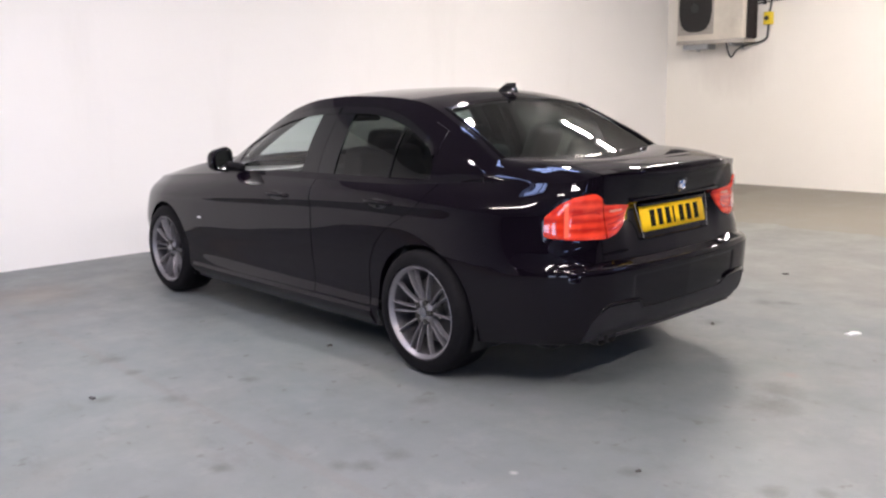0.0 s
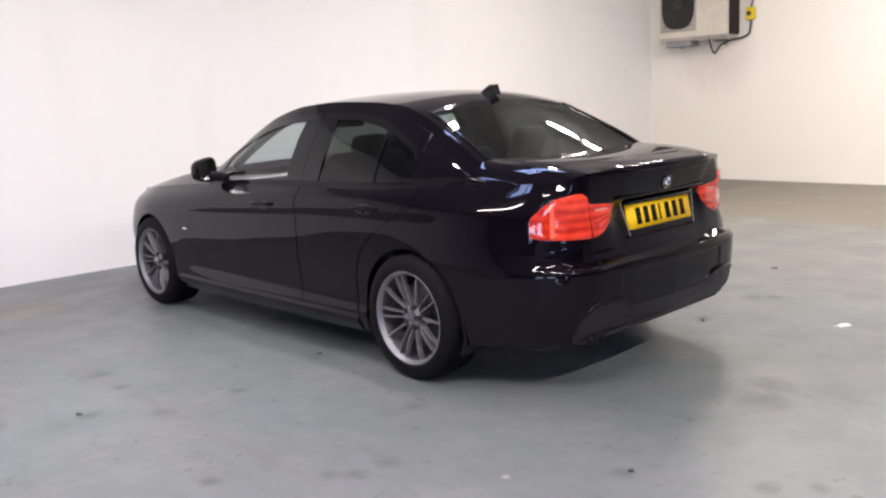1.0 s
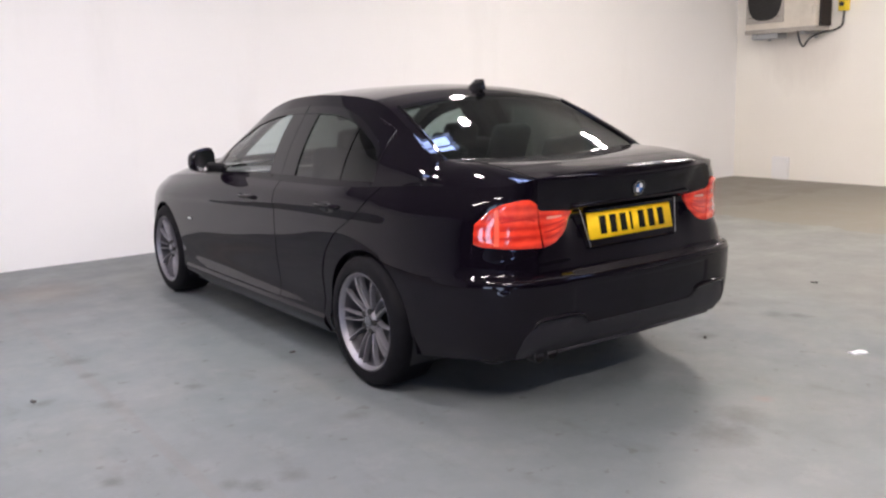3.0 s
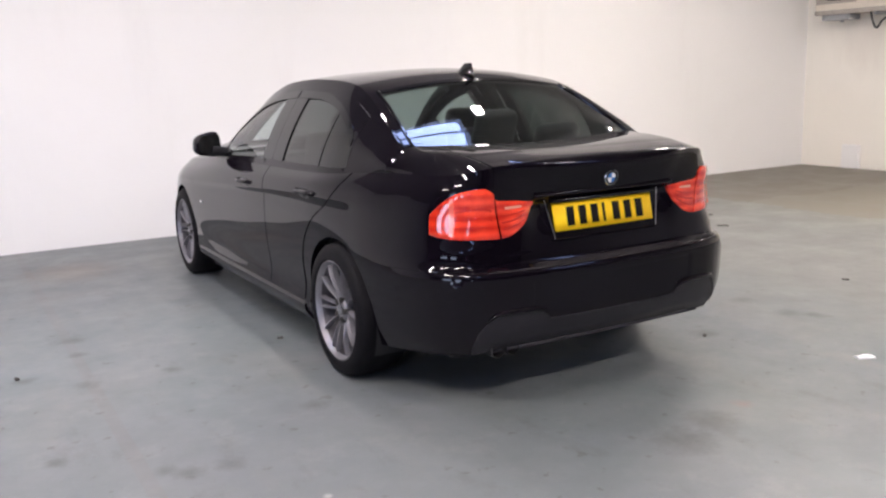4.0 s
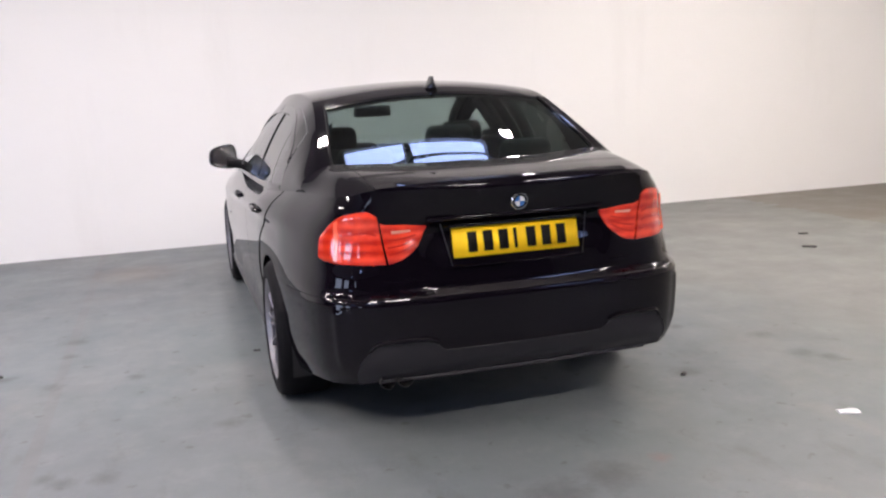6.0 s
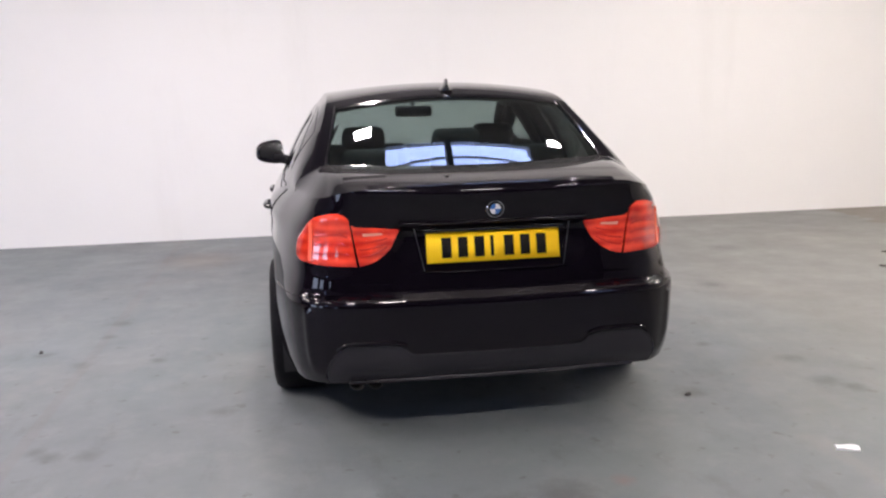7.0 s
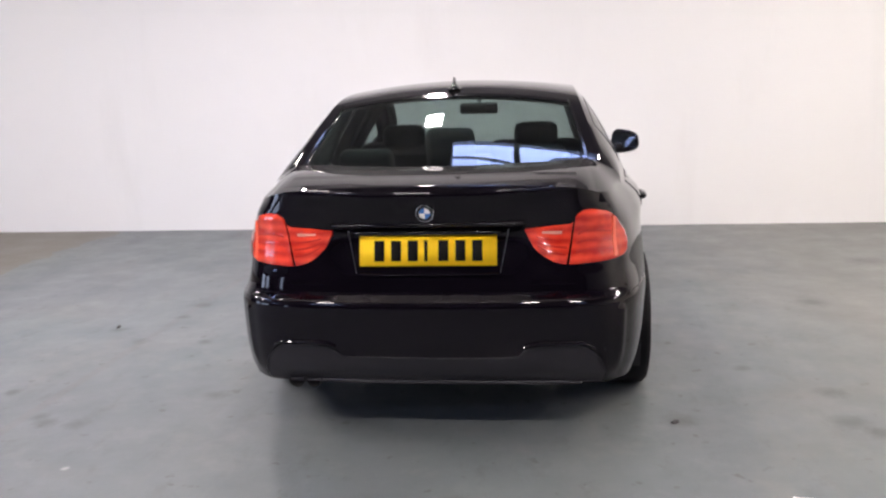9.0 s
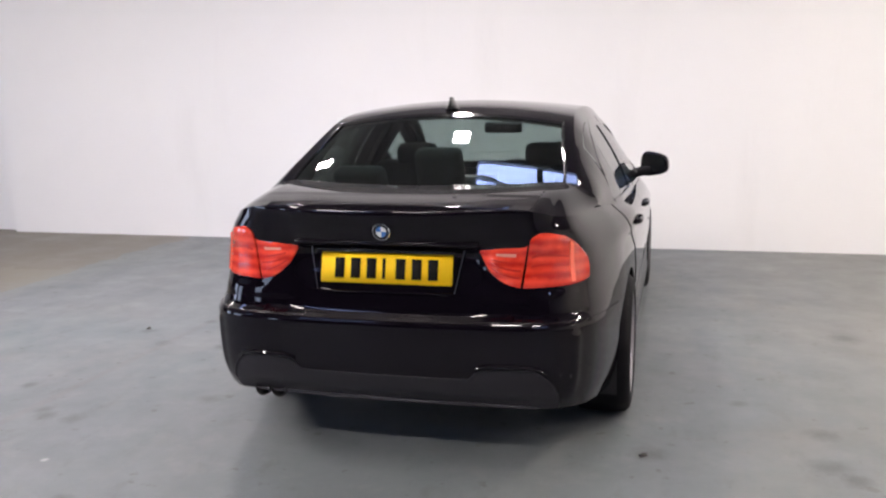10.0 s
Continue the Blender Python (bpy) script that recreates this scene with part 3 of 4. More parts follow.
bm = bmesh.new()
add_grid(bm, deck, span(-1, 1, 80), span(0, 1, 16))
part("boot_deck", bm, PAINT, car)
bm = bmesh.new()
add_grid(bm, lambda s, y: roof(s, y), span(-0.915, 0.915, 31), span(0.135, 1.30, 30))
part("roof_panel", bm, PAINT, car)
bm = bmesh.new()
add_grid(bm, lambda s, v: roof(s, 2.0 + 0.10 * v), span(-1, 1, 20), span(0, 1, 3))
part("scuttle", bm, TRIM, car)


def bonnet(s, v, off=0.0):
    a = roof(s, 1.98 + 0.1 * (1 - s * s))
    x = s * 0.80
    p = float(np.interp(-abs(x), -PX[1700:], PS[1700:]))
    p = max(p, p_at_y(2.3))
    b = skin(p, z_top(p), 0, 1 if s >= 0 else -1)
    c = a.lerp(b, v)
    c.z = a.z + (b.z - a.z) * v + 0.075 * math.sin(math.pi * v * 0.85) * (1 - 0.75 * s * s) + off
    return c


bm = bmesh.new()
add_grid(bm, bonnet, span(-1, 1, 36), span(0, 1, 30), True)
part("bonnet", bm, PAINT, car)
for side in (1, -1):
    def wing_top(i, v):
        y = 1.95 + (3.3 - 1.95) * i
        return belt(y, side).lerp(bonnet(side, min(i * 1.02, 1)), v)
    bm = bmesh.new()
    add_grid(bm, wing_top, span(0, 1, 24), span(0, 1, 6), side < 0)
    part("wing_top", bm, PAINT, car)

# ---- lower tail: bumper and diffuser ----
def sided(p):
    return 1 if p >= 0 else -1


def tail_panel(z0, z1, off, pmax, nv, nu=90, tuck=0.004):
    bm = bmesh.new()
    f0 = z0 if callable(z0) else (lambda p: z0)
    f1 = z1 if callable(z1) else (lambda p: z1)
    def at(p, v, o):
        a, b = f0(abs(p)), f1(abs(p))
        z = a + (b - a) * v
        return skin(abs(p), z, o(abs(p), z) if callable(o) else o, sided(p))
    add_grid(bm, lambda p, v: at(p, v, off), span(-pmax, pmax, nu), span(0, 1, nv), False,
             lambda p, v: at(p, v, -tuck))
    return bm


dif = pchip((0, 0.20, 0.335, 0.368, 0.45, 0.57, 0.65, 0.71, 0.85), (.402, .402, .405, .438, .450, .446, .390, .300, .272))
def soft_step(a, b, x):
    s = min(max((x - a) / (b - a), 0), 1)
    return s * s * (3 - 2 * s)


CORNER_P = p_at_y(-0.845)


def bumper_relief(p, z):
    """A shallow panel sunk into the middle of the bumper, and the upright fold at its corner."""
    fold = 0.008 * math.exp(-((p - CORNER_P) / 0.022) ** 2) * soft_step(0.30, 0.40, z) * soft_step(0.592, 0.565, z)
    return 0.005 + fold - 0.007 * soft_step(0.435, 0.405, p) * soft_step(0.580, 0.562, z)


part("rear_bumper", tail_panel(dif, lambda p: rows_at(p)[4][4] + 0.004, bumper_relief, p_at_y(-0.40), 44, 240), PAINT, car, "gloss black moulded bumper")
part("diffuser", tail_panel(lambda p: z_low(p) + 0.004, lambda p: dif(p) - 0.006, 0.001, 0.70, 12), PLASTIC, car, "satin dark grey lower bumper insert")
bm = bmesh.new()
add_grid(bm, lambda p, v: skin(abs(p), z_low(abs(p)), -0.30 * v, sided(p)) + Vector((0, 0, -0.012 * v)), span(-p_at_x(0.68), p_at_x(0.68), 40), [0, 0.3, 1], True)
part("bumper_underside", bm, PLASTIC, car)

bm = bmesh.new()
add_tube(bm, [skin(abs(p), dif(abs(p)) - 0.002, 0.003, sided(p)) for p in span(-0.69, 0.69, 90)], 0.003, 8)
part("bumper_edge", bm, PLASTIC, car, "rolled dark edge of the bumper")
for side in (1, -1):
    bm = bmesh.new()
    add_tube(bm, [skin(p, dif(p) + 0.008, 0.004 + 0.007 * math.sin(math.pi * (p - 0.36) / 0.26), side) for p in span(0.36, 0.62, 24)], 0.008, 10)
    part("bumper_ledge", bm, PAINT, car, "rounded gloss ledge over the bumper insert")
bm = bmesh.new()
add_tube(bm, [skin(abs(p), z_low(abs(p)) + 0.004, 0.002, sided(p)) for p in span(-0.60, 0.60, 60)], 0.009, 8)
part("lower_lip", bm, PLASTIC, car)

# ---- boot lid ----
bm = bmesh.new()
PL = LID_P
def lid(p, v, o):
    a, b = 0.640, z_top(abs(p)) - 0.002
    return skin(abs(p), a + (b - a) * v, o, sided(p))
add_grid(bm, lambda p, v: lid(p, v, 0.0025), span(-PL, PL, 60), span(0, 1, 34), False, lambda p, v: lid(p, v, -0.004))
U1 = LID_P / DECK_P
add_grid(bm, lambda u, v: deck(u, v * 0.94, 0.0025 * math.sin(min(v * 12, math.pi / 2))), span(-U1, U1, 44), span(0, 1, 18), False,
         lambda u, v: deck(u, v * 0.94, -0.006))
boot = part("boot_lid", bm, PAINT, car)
# lip spoiler along the trailing edge
bm = bmesh.new()
def lip_section(u, k):
    p = abs(u) * DECK_P
    e = skin(p, z_top(p), 0.004, sided(u))
    f = deck(u, 0.22)
    fade = min(1, (U1 - abs(u)) / 0.34)
    fade = fade * fade * (3 - 2 * fade)
    out = Vector((0, -1, 0))
    if k == len(LIP):
        return f + Vector((0, 0, 0.001))
    if k > len(LIP):
        return deck(u, 0.36) + Vector((0, 0, 0.0045))
    d, h = LIP[k]
    return e + out * (0.001 + d * fade) + Vector((0, 0, h * (0.35 + 0.65 * fade)))
LIP = [(0.000, -0.062), (0.004, -0.050)] + [(0.038 * math.cos(radians(a)) - 0.027, 0.038 * math.sin(radians(a)) - 0.028) for a in range(-20, 90, 10)]
add_grid(bm, lip_section, span(-U1, U1, 60), list(range(len(LIP) + 2)))
part("lip_spoiler", bm, PAINT, boot, "slim gloss black spoiler lip")


def plate_point(x, z, off):
    return Vector((x, -0.860 - (0.853 - z) * 0.22 - off, z))


# number plate, with plain bars for its characters
bm = bmesh.new()
add_grid(bm, lambda x, z: plate_point(x, z, 0.006), [-0.26, 0.26], [0.742, 0.853], False, lambda x, z: plate_point(x, z, -0.012))
plate = part("number_plate", bm, PLATE, boot, "yellow number plate with dark bars", False)
for cx, w in ((-0.184, .038), (-0.120, .038), (-0.056, .038), (-0.006, .013), (0.060, .038), (0.124, .038), (0.188, .038)):
    bm = bmesh.new()
    add_grid(bm, lambda x, z: plate_point(x, z, 0.0075), [cx - w / 2, cx + w / 2], [0.760, 0.836], False, lambda x, z: plate_point(x, z, 0.004))
    part("character_bar", bm, INK, plate, smooth=False)
bm = bmesh.new()
add_box(bm, -0.275, 0.275, -0.882, -0.82, 0.858, 0.872, 0.003)
part("plate_lamp_strip", bm, GLOSS_TRIM, boot)
part("boot_handle", box(-0.365, 0.365, -0.895, -0.84, 0.888, 0.905, 0.007), PAINT, boot, "gloss black grip bar above the plate")
for side in (1, -1):
    bm = bmesh.new()
    add_grid(bm, lambda z, v: plate_point(side * (0.302 - 0.030 * (0.87 - z) / 0.15 + 0.004 * v), z, 0.004), span(0.715, 0.875, 8), [0, 1], side > 0)
    part("recess_edge", bm, CHROME, boot, "thin bright edge of the plate recess")
bm = bmesh.new()
add_tube(bm, [plate_point(x, 0.709 + 0.05 * max(0, abs(x) - 0.22), 0.001) for x in span(-0.272, 0.272, 24)], 0.0045, 8)
part("recess_lip", bm, PAINT, boot, "rounded lower lip of the plate recess")
# roundel
badge = new("badge")
badge.parent = boot
badge.matrix_world = pose(0, skin(0, 0.946).y - 0.004, 0.946, 0, 0, -90) @ pose(0, 0, 0, 0, 12, 0)
tagged(badge, "round blue and white enamel badge")
bm = bmesh.new()
add_lathe(bm, [(0.0345, -0.004), (0.0345, 0.004), (0.033, 0.006), (0.031, 0.006), (0.031, 0.003)], 40)
part("rim", bm, CHROME, badge)
bm = bmesh.new()
add_lathe(bm, [(0.0315, 0.003), (0.0205, 0.0045)], 40)
part("ring", bm, GLOSS_TRIM, badge)
for q in range(4):
    bm = bmesh.new()
    add_grid(bm, lambda a, r: (0.005, r * math.cos(a), r * math.sin(a)), span(q * math.pi / 2, (q + 1) * math.pi / 2, 9), [0.0004, 0.0205], True)
    part("quarter", bm, BADGE_BLUE if q % 2 else BADGE_WHITE, badge)


# ---- tail lamps ----
LX0, LSPLIT = 0.372, 0.552
QE = p_at_y(-0.705)          # where the lamp ends round the corner
Q1 = QE - 0.62
lamp_top = pchip((0.372, 0.46, 0.552, 0.575, 0.62, 0.62 + 0.40 * Q1, 0.62 + 0.62 * Q1, 0.62 + 0.85 * Q1, QE), (.876, .886, .893, .925, .944, .932, .912, .876, .842))
lamp_low = pchip((0.372, 0.41, 0.50, 0.54, 0.60, 0.62 + 0.5 * Q1, 0.62 + 0.85 * Q1, QE), (.866, .800, .746, .740, .742, .746, .752, .760))


def lamp_patch(side, q0, q1, lean0, lean1, off, v0=0.0, v1=1.0, nu=30, nv=16, tuck=0.006, swell=0.006):
    """q runs along the body from the tail's middle; lean: how far the ends slope."""
    bm = bmesh.new()
    def at(i, v, o):
        w = v0 + (v1 - v0) * v
        q = q0 + lean0 * (w - 0.5) + (q1 + lean1 * (w - 0.5) - q0 - lean0 * (w - 0.5)) * i
        a, b = lamp_low(q), lamp_top(q)
        return skin(q, a + (b - a) * w, o, side)
    add_grid(bm, lambda i, v: at(i, v, off + swell * (4 * v * (1 - v)) ** 0.5), span(0, 1, nu), span(0, 1, nv), side < 0,
             lambda i, v: at(i, v, -tuck))
    return bm


for side in (1, -1):
    lamp = tagged(new("tail_lamp"), "red two-piece tail lamp")
    lamp.parent = car
    part("inner_lens", lamp_patch(side, LX0, LSPLIT - 0.008, 0.0, 0.030, 0.006, nu=18), LENS_RED, lamp)
    part("outer_lens", lamp_patch(side, LSPLIT + 0.002, QE - 0.108, 0.030, 0.0, 0.006), LENS_RED, lamp)
    part("side_marker", lamp_patch(side, QE - 0.106, QE - 0.004, 0.0, 0.0, 0.004, nu=16), LENS_SIDE, lamp, "orange-red side marker lens")
    part("light_guide", lamp_patch(side, QE - 0.128, QE - 0.106, 0.0, 0.0, 0.0125, 0.06, 0.94, 5, 12, 0.0, 0.002), LENS_PALE, lamp, "pale red upright light guide")
    for v in (0.22, 0.40, 0.58):
        part("light_guide", lamp_patch(side, LX0 + 0.045, LSPLIT - 0.02, 0.0, 0.02, 0.0135, v, v + 0.05, 14, 3, 0.0, 0.001), LENS_RIB, lamp)
        part("light_guide", lamp_patch(side, LSPLIT + 0.025, QE - 0.135, 0.02, 0.0, 0.0135, v, v + 0.04, 18, 3, 0.0, 0.001), LENS_RIB, lamp)
    part("reversing_lens", lamp_patch(side, LX0 + 0.065, LSPLIT - 0.045, 0.0, 0.02, 0.0138, 0.77, 0.85, 14, 3, 0.0, 0.001), LENS_CLEAR, lamp)

# ---- glass ----
def window(fn, us, vs, material, parent, name):
    bm = bmesh.new()
    add_grid(bm, fn, us, vs)
    return part(name, bm, material, parent)


window(lambda s, v: roof(s * 0.915, glass_base(s * 0.915) + (0.135 - glass_base(s * 0.915)) * v, -0.003), span(-1, 1, 31), span(0, 1, 25), GLASS, car, "rear_window")
window(lambda s, v: roof(s * 0.915, 1.30 + 0.72 * v, -0.003), span(-1, 1, 31), span(0, 1, 20), SIDE_GLASS, car, "windscreen")
bm = bmesh.new()
def seal(s, k):
    y0 = glass_base(s * 0.915)
    return roof(s * 0.915, (y0 - 0.004, y0 + 0.022)[k], (0.001, -0.001)[k])
add_grid(bm, seal, span(-1, 1, 31), [0, 1])
add_grid(bm, lambda s, k: roof(s * 0.915, (0.112, 0.137)[k], (-0.0015, 0.001)[k]), span(-1, 1, 31), [0, 1])
part("window_seal", bm, GLOSS_TRIM, car, "black rubber rear window seal")
for side in (1, -1):
    bm = bmesh.new()
    add_tube(bm, [roof(side * 0.912, y, 0.001) for y in span(-0.335, 0.138, 18)], 0.007, 10)
    part("glass_edge_trim", bm, GLOSS_TRIM, car, "slim gloss strip beside the rear glass")

# ---- doors ----
REAR_EDGE = pchip((0.20, 0.45, 0.60, 0.72, 0.85, 1.0), (0.41, 0.405, 0.36, 0.25, 0.02, -0.10))


QUARTER = pchip((0.0, 0.012, 0.04, 0.155, 0.33, 0.55, 0.75), (1.030, 1.085, 1.130, 1.200, 1.270, 1.314, 1.335))


def door(side, which):
    name = "rear_door" if which == "rear" else "front_door"
    b_edge = 0.905 if which == "rear" else 0.913
    f_edge = 2.02
    bm = bmesh.new()
    def at(a, v, o):
        y = (REAR_EDGE(0.29 + v * 0.66) + (b_edge - REAR_EDGE(0.29 + v * 0.66)) * a) if which == "rear" else b_edge + (f_edge - b_edge) * a
        p = p_at_y(y)
        return skin(p, 0.29 + (z_top(p) - 0.29) * v, o, side)
    add_grid(bm, lambda a, v: at(a, v, 0.0035), span(0, 1, 26), span(0, 1, 40), side < 0, lambda a, v: at(a, v, -0.002))
    d = part(name, bm, PAINT, car)
    y0, y1 = SIDE_WIN[which]
    # window pane, fenced by the curve of the roof at its outer end
    def top_v(y):
        if which == "rear":
            low = belt(y).z
            return min(0.87, (QUARTER(y) - low) / (rail_z(y) - low))
        return 0.87
    def pane(y, v, o=0.0):
        t = top_v(y) if which == "rear" else 0.87
        return flank(y, 0.075 + (t - 0.075) * v, side, -0.004 + o)
    ww = bmesh.new()
    add_grid(ww, lambda a, v: pane(y0 + (y1 - y0) * a, v), span(0, 1, 48), span(0, 1, 12), side < 0)
    part("window", ww, REAR_GLASS if which == "rear" else SIDE_GLASS, d, "lightly tinted door glass")
    fr = bmesh.new()
    if which == "rear":
        add_grid(fr, lambda y, v: flank(y, top_v(y) + (0.872 - top_v(y)) * v, side, 0.0025), span(y0, 0.76, 40), span(0, 1, 6), side < 0)
        part("window_corner", fr, PAINT, d)
        fr = bmesh.new()
        add_grid(fr, lambda y, v: flank(y, 0.075 + (top_v(y) - 0.075) * v, side, 0.002), span(0.288, 0.302, 3), span(0, 1, 10), side < 0)
        part("quarterlight_bar", fr, GLOSS_TRIM, d)
        fr = bmesh.new()
        add_grid(fr, lambda y, v: flank(y, 0.075 + 0.797 * v, side, 0.0025), span(0.76, 0.908, 4), span(0, 1, 10), side < 0)
    else:
        add_grid(fr, lambda y, v: flank(y, 0.075 + 0.797 * v, side, 0.0025), span(0.912, 1.065, 4), span(0, 1, 10), side < 0)
        part("pillar_cover", fr, GLOSS_TRIM, d)
        fr = bmesh.new()
        add_grid(fr, lambda y, v: flank(y, 0.075 + 0.797 * v, side, 0.0025), span(1.79, 1.96, 6), span(0, 1, 10), side < 0)
    part("window_frame", fr, GLOSS_TRIM, d)
    fr = bmesh.new()       # the strip of frame along the top of the glass
    f0, f1 = (0.02, 0.90) if which == "rear" else (0.92, 1.95)
    def strip(y, v, o):
        hi = top_v(y) + 0.002
        return flank(y, hi - 0.085 * (1 - v) * min(1, (hi - 0.05) / 0.3), side, o)
    add_grid(fr, lambda y, v: strip(y, v, 0.0045), span(f0, f1, 36), span(0, 1, 3), side < 0, lambda y, v: strip(y, v, -0.006))
    part("window_frame", fr, GLOSS_TRIM, d)
    st = bmesh.new()
    add_grid(st, lambda y, k: flank(y, (0.030, 0.060, 0.078)[k], side, (0.001, 0.003, 0.001)[k]), span(max(y0, 0.02), y1, 24), [0, 1, 2], side < 0)
    part("waist_trim", st, PAINT, d)
    # pull handle
    hy, hz = (0.30, 0.848) if which == "rear" else (1.235, 0.822)
    hb = bmesh.new()
    base = skin(p_at_y(hy), hz, 0.0, side)
    pts = [(-0.004, -0.105, 0.0), (0.012, -0.095, 0.001), (0.021, -0.05, 0.003), (0.022, 0.03, 0.003), (0.016, 0.085, 0.001), (-0.004, 0.10, 0.0)]
    add_tube(hb, [base + Vector((side * q[0], q[1], q[2])) for q in smooth_path(pts, 16)], 0.0125, 8)
    part("handle", hb, PAINT, d)
    cup = bmesh.new()
    add_grid(cup, lambda a, r: skin(p_at_y(hy + 0.075 * r * math.cos(a)), hz - 0.006 + 0.026 * r * math.sin(a), 0.0042, side), span(0, 2 * math.pi, 20), [0.01, 1], side > 0)
    part("handle_recess", cup, TRIM, d)
    return d


for side in (1, -1):
    for which in ("rear", "front"):
        door(side, which)
    # sill cover
    bm = bmesh.new()
    def sill(y, v, o):
        p = p_at_y(y)
        return skin(p, 0.178 + 0.10 * v, o, side)
    add_grid(bm, lambda y, v: sill(y, v, 0.012 * math.sin(math.pi * (0.15 + 0.85 * v))), span(0.40, 2.37, 40), span(0, 1, 8), side < 0, lambda y, v: sill(y, v, -0.01))
    part("side_skirt", bm, PAINT, car)
    # small repeater trim on the wing
    part("side_repeater", box(-0.004, 0.006, -0.028, 0.028, -0.007, 0.007, 0.003, Matrix.Translation(skin(p_at_y(2.215), 0.598, 0.002, side))), CHROME, car, "small pale wing repeater")
    # door mirror
    turn_in = Matrix.Rotation(radians(-16 * side), 3, "Z")
    bm = bmesh.new()
    add_grid(bm, lambda y, v: flank(y, 0.055 + (0.10 + 0.42 * (y - 1.70) / 0.25) * v, side, 0.005), span(1.70, 1.95, 10), span(0, 1, 6), side < 0, lambda y, v: flank(y, 0.055 + (0.10 + 0.42 * (y - 1.70) / 0.25) * v, side, -0.006))
    part("sail_panel", bm, GLOSS_TRIM, car, "gloss black corner panel behind the door mirror")
    mir = tagged(new("door_mirror"), "gloss black door mirror")
    mir.parent = car
    bm = bmesh.new()
    bmesh.ops.create_uvsphere(bm, u_segments=28, v_segments=16, radius=1)
    for v in bm.verts:
        x, y, z = v.co
        k = (abs(x) ** 3.4 + abs(y) ** 3.4 + abs(z) ** 3.4) ** (1 / 3.4)
        x, y, z = x / k, y / k, z / k
        v.co = Vector((0.089 * x * (1 - 0.06 * z), 0.060 * (y if y > 0 else y * 0.35), 0.074 * z * (1 - 0.20 * x * side)))
        v.co = turn_in @ v.co + Vector((side * 0.925, 1.80, 1.003))
    part("housing", bm, PAINT, mir)
    bm = bmesh.new()
    add_grid(bm, lambda a, r: Vector((side * 0.925, 1.80, 1.003)) + turn_in @ Vector((0.075 * r * math.copysign(abs(math.cos(a)) ** 0.5, math.cos(a)), -0.0235, (0.061 - 0.012 * math.cos(a) * side) * r * math.copysign(abs(math.sin(a)) ** 0.5, math.sin(a)))), span(0, 2 * math.pi, 28), [0.01, 1])
    part("mirror_glass", bm, CHROME, mir, "silvered mirror glass")
    bm = bmesh.new()
    add_tube(bm, smooth_path([(side * 0.79, 1.76, 0.945), (side * 0.84, 1.79, 0.955), (side * 0.90, 1.80, 0.965)], 8), 0.031, 10)
    part("mirror_arm", bm, RUBBER, mir)

# antenna fin
bm = bmesh.new()
def fin(a, h):
    w = math.sin(a) * (0.030 * (1 - h) ** 2.2 + 0.0045)
    l = -0.092 * math.cos(a) * (1 - h * 0.62) - 0.040 * h
    return (w, 0.225 + l, roof(0, 0.225).z - 0.006 + 0.055 * h)
add_grid(bm, fin, span(0, 2 * math.pi, 25), span(0, 1, 10))
part("antenna_fin", bm, GLOSS_TRIM, car, "gloss black shark-fin antenna")
# exhaust
bm = bmesh.new()
for dx in (-0.035, 0.035):
    add_lathe(bm, [(0.027, 0.25), (0.030, 0.0), (0.033, 0.004), (0.033, 0.30)], 24, Matrix.Translation((-0.508 + dx, -0.868, 0.284)) @ pose(0, 0, 0, 0, 0, 90))
part("exhaust_tip", bm, EXHAUST, car, "dark twin exhaust tailpipe")
bm = box(-0.64, -0.30, -0.66, -0.42, 0.20, 0.34, 0.04)
part("silencer", bm, EXHAUST, car)

